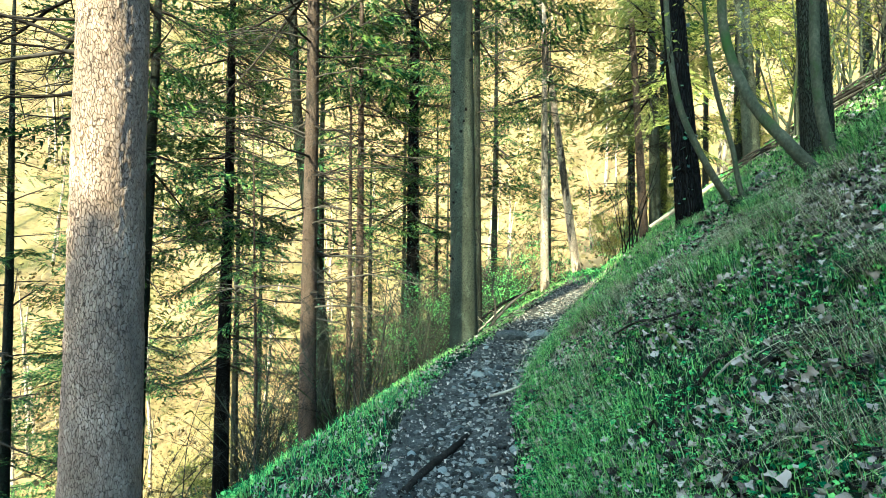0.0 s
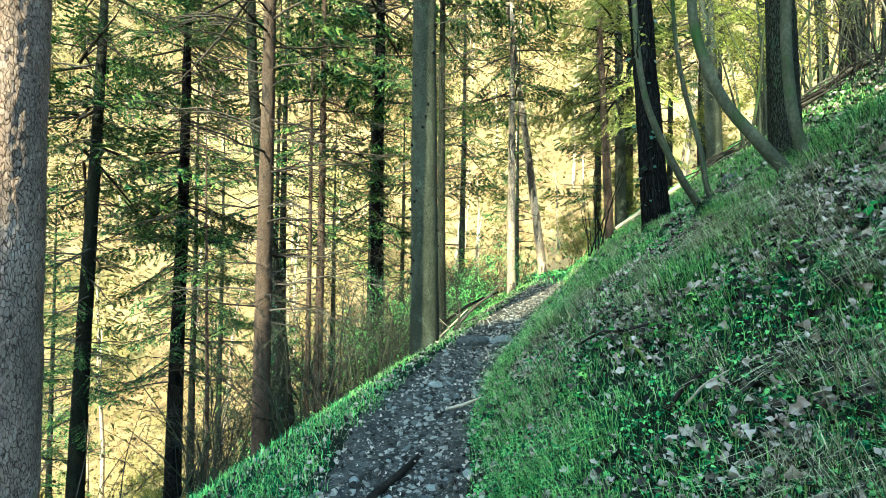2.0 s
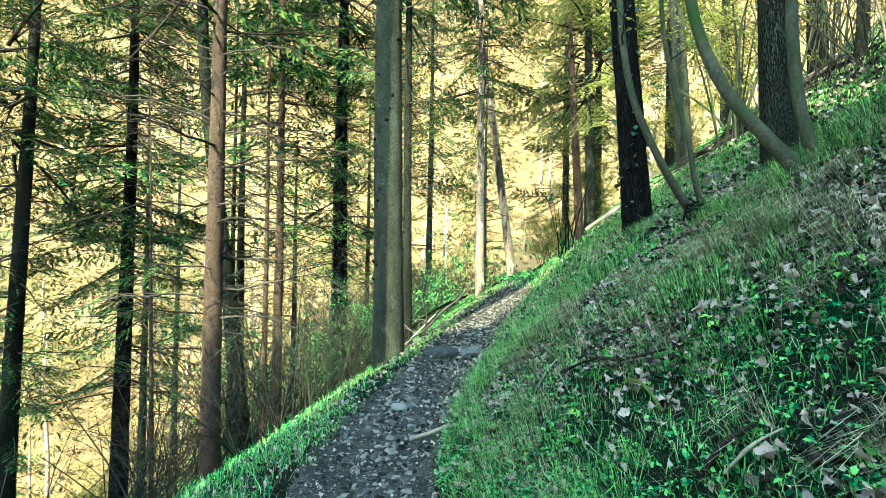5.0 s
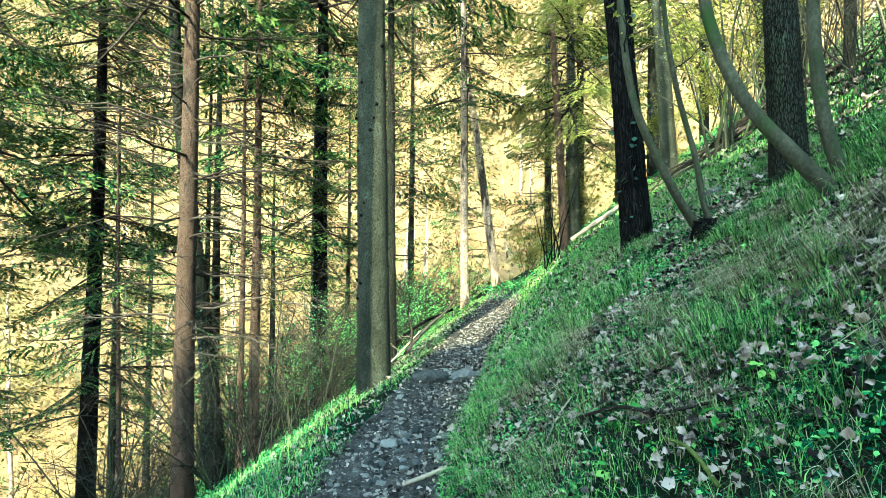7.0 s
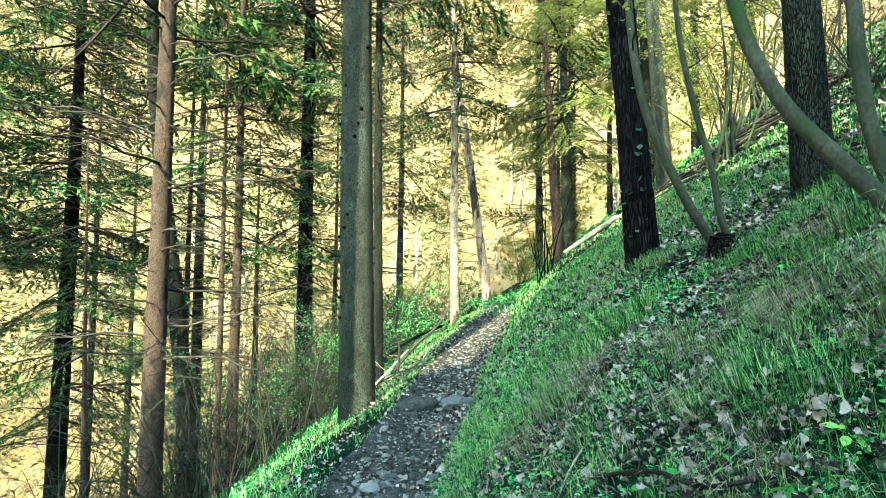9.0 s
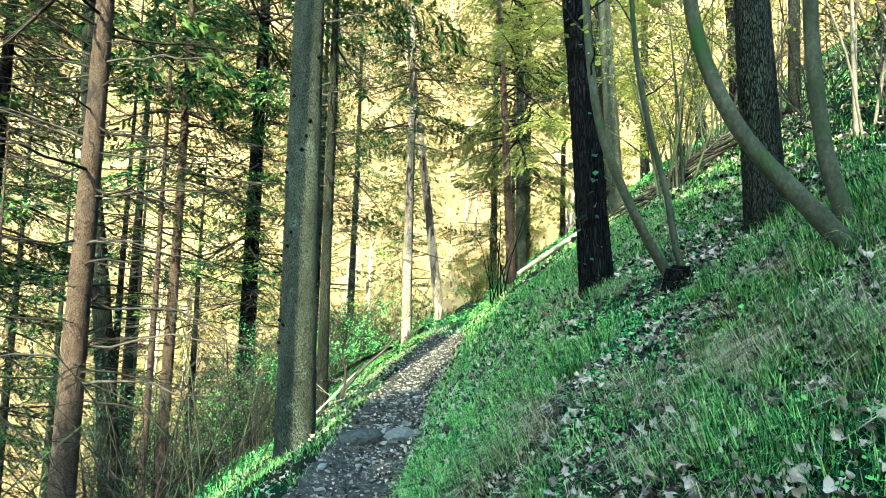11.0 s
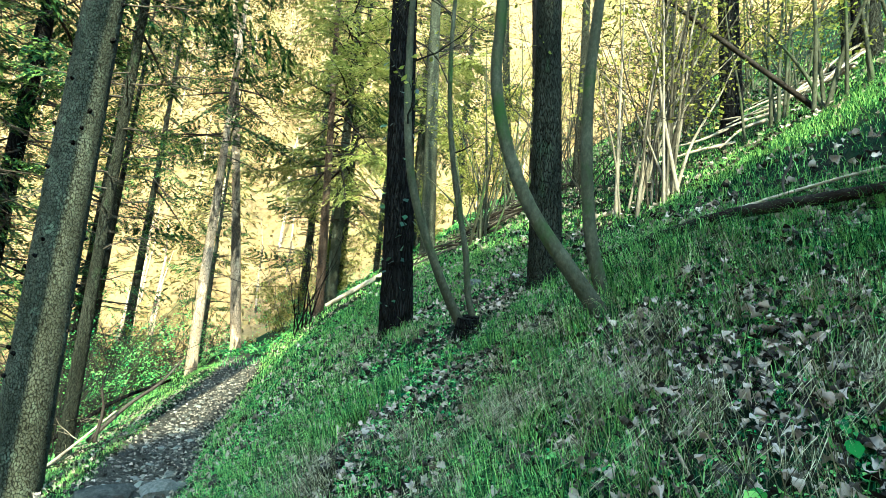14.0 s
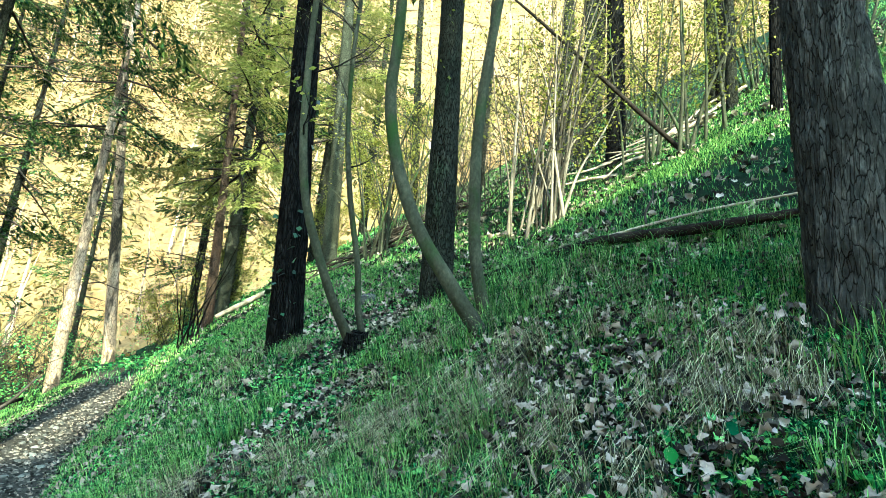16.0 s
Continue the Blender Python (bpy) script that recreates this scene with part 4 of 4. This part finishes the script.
# ---- stones ----
def stone_mesh(seed, flat=.6):
    r = np.random.default_rng(seed)
    bm = bmesh.new()
    bmesh.ops.create_icosphere(bm, subdivisions=2, radius=1)
    v = np.array([p.co[:] for p in bm.verts])
    k = 1 + .28 * vnoise(v * 1.3, seed) + .12 * vnoise(v * 3.1, seed + 9)
    for p, q in zip(bm.verts, v * k[:, None] * [1, .75 + .3 * r.random(), flat]):
        p.co = np.clip(q, -.85, .85)
    me = bpy.data.meshes.new("stone")
    bm.to_mesh(me)
    bm.free()
    me.materials.append(STONE)
    return me


STONES = [stone_mesh(600 + i, .45 + .08 * (i % 4)) for i in range(8)]
slab = tagged(new("stone_slab", stone_mesh(640, .34)), "flat pale stone slab forming a step in the path", "stone")
slab.matrix_world = pose(1.2, 6.58, gz(1.2, 6.58) + .02, 4, -3, 20) @ Matrix.Diagonal((.17, .15, .22, 1))
slab2 = tagged(new("stone_slab", stone_mesh(641, .34)), "long dark stone slab forming a step in the path", "stone")
slab2.matrix_world = pose(.84, 6.55, gz(.84, 6.55) + .03, 8, 4, 10) @ Matrix.Diagonal((.24, .15, .24, 1))
boulder = tagged(new("boulder", stone_mesh(642, .7)), "small grey boulder half sunk in the grass", "stone")
boulder.matrix_world = pose(3.45, 5.6, gz(3.45, 5.6) + .04, 0, 0, 30) @ Matrix.Diagonal((.14, .12, .13, 1))
r5 = np.random.default_rng(55)
for i in range(290):
    if i < 70:
        y, u = 5.1 + .28 * r5.standard_normal(), .05 + .2 * r5.standard_normal()
    else:
        y, u = 2.6 + 9 * r5.random() ** 1.2, .02 + .2 * r5.standard_normal()
    u = max(-.42, min(.42, u))
    x = float(pathx(y)) + u
    s = .012 + (.05 if i < 70 else .032) * r5.random() ** 2.2
    ob = part("stone", STONES[i % 8], None, footpath)
    ob.matrix_world = pose(x, y, gz(x, y) + .012 + s * .15, 25 * r5.standard_normal(), 25 * r5.standard_normal(), 360 * r5.random()) @ Matrix.Diagonal((s * 1.3, s, s, 1))

bm = bmesh.new()
bmesh.ops.create_icosphere(bm, subdivisions=1, radius=1)
peb_v = np.array([p.co[:] for p in bm.verts])
peb_f = np.array([[v.index for v in f.verts] for f in bm.faces])
bm.free()
n = 13000
y = np.where(r5.random(n) < .75, 2.2 + 12 * r5.random(n) ** 1.4, -4.8 + 7.2 * r5.random(n))
u = np.clip(.19 * r5.standard_normal(n), -.42, .42)
x = pathx(y) + u
peb = np.stack([x, y, height(x, y) + .014], 1)
g = Geo().add(*scatter(peb_v * (1 + .25 * vnoise(peb_v * 1.7, 5))[:, None] * [1.4, 1, .5], [peb_f], turns(r5.random(n) * 6.3, .4 * r5.standard_normal(n), .4 * r5.standard_normal(n)), peb, .005 + .022 * r5.random(n) ** 3))
CRUMB = material("path_gravel", [(.018, .016, .013), (.055, .048, .039), (.17, .148, .12)], 9, .9, .3, 60, island=.9)
tagged(new("gravel", g.mesh("gravel", CRUMB, False)), "small stones and crumbs of soil on the path", "gravel", kind="stuff")

# ---- ground cover ----
r6 = np.random.default_rng(66)


def slope_points(n, y0, y1, u0, u1, patch=1.2, keep=0.0, seed=70, power=1.3):
    """Places on the ground, closer together near the walker, thinned into patches."""
    y = y0 + (y1 - y0) * r6.random(n) ** power
    u = u0 + (u1 - u0) * r6.random(n) ** 1.0
    x = pathx(y) + u
    k = n2(x, y, patch, seed) + .5 * n2(x, y, patch * 3, seed + 1) > keep
    x, y = x[k], y[k]
    return np.stack([x, y, height(x, y)], 1)


def blades(pos, length, width, lean, droop=.35, down=0.0):
    """Bent grass blades at pos; they hang towards the path by down."""
    n = len(pos)
    a = r6.random(n) * 6.3
    L = length * (.45 + .8 * r6.random(n))
    d = np.stack([np.cos(a), np.sin(a)], 1) * (lean * (.3 + r6.random(n)))[:, None]
    d[:, 0] -= down * (.4 + r6.random(n))
    w = np.stack([-np.sin(a), np.cos(a), 0 * a], 1) * (width * (.6 + .7 * r6.random(n)))[:, None]
    up = np.sqrt(np.clip(1 - (d**2).sum(1) * .5, .15, 1))
    m = pos + np.stack([d[:, 0] * L * .45, d[:, 1] * L * .45, up * L * .6], 1)
    t = pos + np.stack([d[:, 0] * L * 1.1, d[:, 1] * L * 1.1, up * L * (1 - droop * r6.random(n)) - down * L * .5], 1)
    p0 = pos - [0, 0, .01]
    v = np.stack([p0 - w, p0 + w, m + w * .8, m - w * .8, t], 1).reshape(-1, 3)
    k = (np.arange(n) * 5)[:, None]
    return v, k + np.array([[0, 1, 2, 3]]), k + np.array([[3, 2, 4]])


def tufts(centres, per, spread, *args, **kw):
    p = np.repeat(centres, per, 0)
    p[:, :2] += r6.standard_normal((len(p), 2)) * spread
    p[:, 2] = height(p[:, 0], p[:, 1])
    return blades(p, *args, **kw)


def litter_patch(x, y, sx, sy, n):
    """Places in a drift of leaves round (x, y)."""
    x, y = x + sx * r6.standard_normal(n), y + sy * r6.standard_normal(n)
    return np.stack([x, y, height(x, y) + .025], 1)


def stuff(name, geo, material_, label, category):
    return tagged(new(name, geo.mesh(name, material_)), label, category, kind="stuff")


g = Geo()
g.add(*blades(slope_points(76000, 1.0, 10, .42, 3.8, 1.7, -.1, 70, 1.5), .08, .0016, .8))
g.add(*blades(slope_points(26000, 6, 16, .42, 4.5, 1.0, -.5, 72), .09, .004, .5))
g.add(*blades(slope_points(16000, 3, 12, 3, 7.5, .8, -.2, 73), .07, .003, .8))
g.add(*blades(slope_points(60000, .8, 4.6, .5, 3.6, 1.7, .0, 71, 1.0), .085, .0017, 1.0))
g.add(*blades(slope_points(42000, 5, 17, 2.8, 12, .7, -.3, 75, 1.0), .075, .0030, .8))
g.add(*blades(slope_points(46000, -4, 6, 2.8, 9, .9, -.45, 88, 1.0), .065, .0022, .9))
g.add(*blades(slope_points(24000, -5, 1.2, .42, 4, 1.2, -.4, 89, 1.0), .09, .002, .8))
g.add(*blades(slope_points(26000, -3, 15, 7, 18, .5, -.4, 86, 1.0), .10, .004, .8))
g.add(*tufts(slope_points(2600, 1.0, 9, .5, 3.6, 1.7, .05, 74, 1.4), 46, .034, .15, .0013, .75, down=.4))
g.add(*tufts(slope_points(520, .9, 4.6, .5, 3.2, 1.1, .05, 174, 1.0), 70, .03, .21, .0014, .6, down=.45))
# extra blades added in the shape of the sun streak, to make it show
streak_t = r6.random(11000)
q = np.stack([4.2 + 1.9 * streak_t + .25 * r6.standard_normal(11000), 4.2 - 2.5 * streak_t + .2 * r6.standard_normal(11000)], 1)
g.add(*blades(np.column_stack([q, height(q[:, 0], q[:, 1])]), .07, .0022, .8))
stuff("grass", g, GRASS, "green grass and sedge on the bank", "grass")
g = Geo()
g.add(*blades(slope_points(36000, 1.5, 14, -1.1, -.36, 2.6, -.05, 76, 1.1), .075, .0014, .9))
g.add(*blades(slope_points(16000, 1.5, 16, -2.6, -.8, 1.0, -.3, 77, 1.0), .085, .0025, .8))
base = np.array([on(2.5, 3.22), on(2.46, 3.34), on(2.6, 3.4), on(2.7, 3.42), on(2.62, 3.3), on(2.46, 1.72), on(2.75, 1.69), on(2.42, 1.87), on(2.5, 1.64), on(3.15, 4.36), on(3.35, 4.38), on(2.6, 5.45)])
g.add(*tufts(base, 260, .07, .15, .0022, .6, down=.1))
g.add(*blades(slope_points(14000, -5, 1.6, -2.6, -.4, 1.4, -.35, 161, 1.0), .08, .002, .9))
stuff("verge_grass", g, GRASS, "bright green grass along the path's outer edge", "grass")
g = Geo()
g.add(*tufts(slope_points(620, 1.0, 8, .55, 3.4, .9, .15, 78, 1.5), 46, .035, .16, .0012, .6, down=.7))
g.add(*blades(slope_points(17000, .8, 8, .45, 3.6, 1.1, -.2, 79, 1.2), .10, .0011, 1.2, down=.45))
for x, y, n in ((2.05, 2.75, 14), (2.35, 2.15, 14), (1.7, 2.05, 10), (1.9, 3.3, 12), (1.4, 4.2, 10), (2.3, 3.6, 8), (2.6, 2.6, 8)):
    g.add(*tufts(litter_patch(x, y, .24, .35, n), 70, .04, .2, .0012, .45, down=.9))
g.add(*blades(slope_points(7000, 1.5, 12, -1.6, -.4, 1.2, -.1, 159), .10, .0014, 1.0))
stuff("withered_grass", g, DRYGRASS, "tufts of withered straw-coloured grass hanging down the bank", "dry grass")


HERB_V = np.array([[0, 0, 0], [.22, .26, .09], [.62, .34, .10], [1, 0, -.08], [.62, -.34, .10], [.22, -.26, .09], [.5, 0, 0]], float)
HERB_F = np.array([[6, 1, 0], [6, 2, 1], [6, 3, 2], [6, 4, 3], [6, 5, 4], [6, 0, 5]])
FAR_V = np.array([[0, 0, 0], [.45, .42, .1], [.95, 0, -.08], [.45, -.42, .1]], float)
FAR_F = np.array([[0, 2, 1], [0, 3, 2]])


def herb(seed, n=7):
    r = np.random.default_rng(seed)
    g = Geo()
    for i in range(n):
        a = i * 2.4 + r.random()
        o = np.array([math.cos(a), math.sin(a), 0]) * .35 * r.random() + [0, 0, .35 + .65 * r.random()]
        g.add(np.stack([[0, 0, 0], [.02, .02, 0], o]), [[0, 1, 2]])
        g.add(*scatter(HERB_V, [HERB_F], turns([a], [-.15 + .4 * r.standard_normal()], [.3 * r.standard_normal()]), [o], [.55 + .3 * r.random()]))
    return gather(g)


HERBS = [herb(700 + i, 5 + i) for i in range(4)]


def herbs(pos, size):
    g = Geo()
    k = r6.integers(0, 4, len(pos))
    for i, (v, f) in enumerate(HERBS):
        q = pos[k == i]
        if len(q):
            g.add(*scatter(v, f, turns(r6.random(len(q)) * 6.3, .25 * r6.standard_normal(len(q)) - .0, .25 * r6.standard_normal(len(q))), q, size * (.5 + .9 * r6.random(len(q)))))
    return g


h = herbs(slope_points(19000, 1.0, 11, .42, 3.6, 1.7, -.05, 80, 1.5), .026)
hv, hf = gather(herbs(slope_points(12000, .8, 4.6, .5, 3.4, 1.9, -.05, 85, 1.0), .023))
h.add(hv, *hf)
hv, hf = gather(herbs(slope_points(5000, 2.5, 9, .40, .95, 1.5, -.6, 82), .026))
h.add(hv, *hf)
hv, hf = gather(herbs(slope_points(4600, 1.5, 12, -1.8, -.42, 1.9, -.1, 83), .022))
h.add(hv, *hf)
hv, hf = gather(herbs(slope_points(220, 1.2, 6, .7, 2.6, 1.5, .2, 84), .045))
h.add(hv, *hf)
hv, hf = gather(herbs(slope_points(6500, -5, 1.2, .42, 4, 1.4, -.15, 160, 1.0), .03))
h.add(hv, *hf)
stuff("herbs", h, HERB, "low green herbs and ground ivy", "herbs")
y_ = np.concatenate([litter_patch(1.15, 3.05, .1, .12, 16), litter_patch(1.55, 2.55, .2, .3, 14), litter_patch(2.0, 2.1, .2, .2, 10), litter_patch(1.0, 4.2, .12, .5, 14)]) - [0, 0, .025]
stuff("young_herbs", herbs(y_, .05), SPRING_HERB, "bright yellow-green young herbs on the bank", "herbs")


def leaf_piece(seed):
    """A dry lobed leaf, crumpled and curled, about 1 long."""
    r = np.random.default_rng(seed)
    n = 15
    th = np.linspace(0, 2 * np.pi, n, endpoint=False)
    rad = .41 + .055 * np.cos(5 * th + .3 * r.random()) + .045 * r.standard_normal(n)
    x, y = np.cos(th) * rad, np.sin(th) * rad * (.65 + .3 * r.random())
    c = (.5 + .9 * r.random()) * (1 if r.random() < .65 else -1)

    def lift(x, y):
        return 2.6 * c * y**2 + .6 * r.standard_normal() * x**2 + .07 * np.sin(9 * x + 5 * r.random()) * np.cos(8 * y)
    ring = np.stack([x, y, lift(x, y) + .06 * r.standard_normal(n)], 1)
    inner = np.stack([x * .5, y * .5, lift(x * .5, y * .5) + .03 * r.standard_normal(n)], 1)[::3]
    v = np.vstack([[[0, 0, 0]], inner, ring])
    f = []
    for k in range(5):
        a, b = 1 + k, 1 + (k + 1) % 5
        o = [6 + (3 * k + j) % n for j in range(4)]
        f += [[0, a, b], [a, o[0], o[1]], [a, o[1], o[2]], [a, o[2], b], [b, o[2], o[3]]]
    return v, np.array(f)


LEAVES = [leaf_piece(720 + i) for i in range(6)]
g = Geo()
for i, (v, f) in enumerate(LEAVES):
    for pos, size in ((slope_points(2600, .8, 7, .42, 3.6, 1.3, -.3, 190 + i, 1.2), .026), (slope_points(2200, 1.0, 8, .45, 3.8, .9, .2, 90 + i, 1.5), .05), (slope_points(2600, .8, 4.8, .5, 3.6, .9, .2, 91 + i, 1.0), .05), (slope_points(2600, -2, 14, 3, 11, .6, -.2, 98 + i, 1.0), .06), (slope_points(900, -5, 1, .45, 4, .9, -.1, 162 + i, 1.0), .045), (litter_patch(1.95, 2.35, .28, .4, 100), .042), (litter_patch(2.35, 2.95, .34, .34, 90), .04), (litter_patch(1.35, 2.9, .18, .3, 50), .042), (litter_patch(2.55, 4.0, .2, .22, 40), .04), (slope_points(200, 1.8, 14, -.44, .46, .8, -.9, 150 + i), .03), (slope_points(500, 5, 15, .45, 5, .8, 0, 96 + i), .08), (slope_points(240, 1.8, 13, -.8, -.3, .8, .0, 102 + i, 1.1), .04), (slope_points(300, 1.8, 13, .25, .6, .8, -.1, 202 + i, 1.1), .04), (slope_points(420, 1.5, 12, -1.6, -.36, .9, -.2, 108 + i), .036)):
        n = len(pos)
        pos = pos + np.stack([0 * pos[:, 0], 0 * pos[:, 0], .012 + .045 * r6.random(n)], 1)
        g.add(*scatter(v, [f], turns(r6.random(n) * 6.3, .45 * r6.standard_normal(n), .45 * r6.standard_normal(n) + .3), pos, size * (.5 + .8 * r6.random(n))))
stuff("leaf_litter", g, LITTER, "dry grey-brown fallen leaves", "fallen leaves")
near = []
for i, (v, f) in enumerate(LEAVES):
    near.append(Geo().add(v, f).mesh("leaf", LITTER_ONE))
pp = slope_points(900, 1.2, 6, .6, 2.9, .9, .0, 120)[:280]
for i, p in enumerate(pp):
    s = .035 + .035 * r6.random()
    ob = part("leaf", near[i % 6], None, ground)
    ob.matrix_world = pose(p[0], p[1], p[2] + .035, 28 * r6.standard_normal(), -25 + 25 * r6.standard_normal(), 360 * r6.random()) @ Matrix.Diagonal((s, s, s, 1))

# green cover of the slope below the path
g = Geo()
g.add(*blades(slope_points(22000, 5, 20, -9, -1.4, .6, -.2, 140, 1.0), .13, .003, .7))
hv, hf = gather(herbs(slope_points(6000, 5, 20, -9, -1.7, .6, -.3, 141, 1.0), .06))
g.add(hv, *hf)
hv, hf = gather(herbs(slope_points(4000, 19, 44, -24, -2.5, .25, -.4, 142, 1.0), .16))
g.add(hv, *hf)
g.add(*blades(slope_points(30000, 13, 40, -.5, 9, .6, -.7, 143, 1.0), .13, .006, .8))
g.add(*blades(slope_points(16000, -5, 6, -6, -.5, .8, -.4, 144, 1.0), .12, .004, .7))
hv, hf = gather(herbs(slope_points(3600, 14.5, 30, -.6, 8, .6, -.6, 145, 1.0), .10))
g.add(hv, *hf)
stuff("undergrowth", g, HERB, "shaded green undergrowth below the path", "undergrowth")

# ---- the far side of the valley ----
r8 = np.random.default_rng(88)


def hill_points(n, near, far, keep, seed, patch=.05):
    x, y = -130 + 240 * r8.random(n), 12 + 120 * r8.random(n)
    s = across(x, y)
    k = (s > near) & (s < far) & (n2(x, y, patch, seed) > keep)
    return np.stack([x[k], y[k], height(x[k], y[k])], 1)


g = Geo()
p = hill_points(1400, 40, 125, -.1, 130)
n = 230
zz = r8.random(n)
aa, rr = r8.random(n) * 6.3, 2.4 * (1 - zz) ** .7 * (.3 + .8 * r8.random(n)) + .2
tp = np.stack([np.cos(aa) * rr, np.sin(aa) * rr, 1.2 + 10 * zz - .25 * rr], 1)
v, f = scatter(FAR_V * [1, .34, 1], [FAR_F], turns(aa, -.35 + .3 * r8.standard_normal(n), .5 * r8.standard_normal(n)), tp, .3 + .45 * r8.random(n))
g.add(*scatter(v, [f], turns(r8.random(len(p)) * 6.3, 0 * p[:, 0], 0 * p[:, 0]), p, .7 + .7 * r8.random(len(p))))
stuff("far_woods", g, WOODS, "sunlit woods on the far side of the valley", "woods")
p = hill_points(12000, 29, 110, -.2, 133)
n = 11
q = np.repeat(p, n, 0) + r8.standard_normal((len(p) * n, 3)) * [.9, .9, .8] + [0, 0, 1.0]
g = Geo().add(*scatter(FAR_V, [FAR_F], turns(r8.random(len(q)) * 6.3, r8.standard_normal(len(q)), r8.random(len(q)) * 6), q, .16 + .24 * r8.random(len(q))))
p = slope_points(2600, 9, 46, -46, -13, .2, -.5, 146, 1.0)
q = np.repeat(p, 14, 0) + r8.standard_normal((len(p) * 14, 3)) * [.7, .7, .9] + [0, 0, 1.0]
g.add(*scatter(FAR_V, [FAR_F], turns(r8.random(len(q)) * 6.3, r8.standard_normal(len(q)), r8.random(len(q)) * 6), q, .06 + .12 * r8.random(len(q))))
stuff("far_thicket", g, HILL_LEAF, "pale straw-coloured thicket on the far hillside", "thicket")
p = hill_points(800, 34, 100, -.1, 136)
g = Geo()
v, f = tube(np.stack([[0, 0, -1], [.01, .02, .3], [.02, 0, .7], [.0, .02, 1]]), [.013, .011, .008, .002], 5)
h_ = 6 + 7 * r8.random(len(p))
g.add(*scatter(v, [f], turns(r8.random(len(p)) * 6.3, .08 * r8.standard_normal(len(p)), 0 * h_), p, h_))
stuff("far_trunks", g, BARK_PINE, "pale bare trunks on the far hillside", "trees")


# ---- old stump under the saplings ----
bm = bmesh.new()
bmesh.ops.create_cone(bm, cap_ends=True, segments=28, radius1=.13, radius2=.075, depth=.2)
bmesh.ops.subdivide_edges(bm, edges=bm.edges[:], cuts=3, use_grid_fill=True)
for v in bm.verts:
    q = np.array([v.co[:]])
    v.co *= 1 + .22 * float(vnoise(q * 14, 91)[0]) + .12 * float(vnoise(q * 40, 92)[0])
stump = new("tree_stump", bpy.data.meshes.new("tree_stump"))
bm.to_mesh(stump.data)
bm.free()
stump.data.materials.append(BARK_DARK)
stump.matrix_world = pose(2.62, 4.6, gz(2.62, 4.6) + .04, 12, -10, 0)
tagged(stump, "low dark mossy stump with saplings growing from it", "stump")
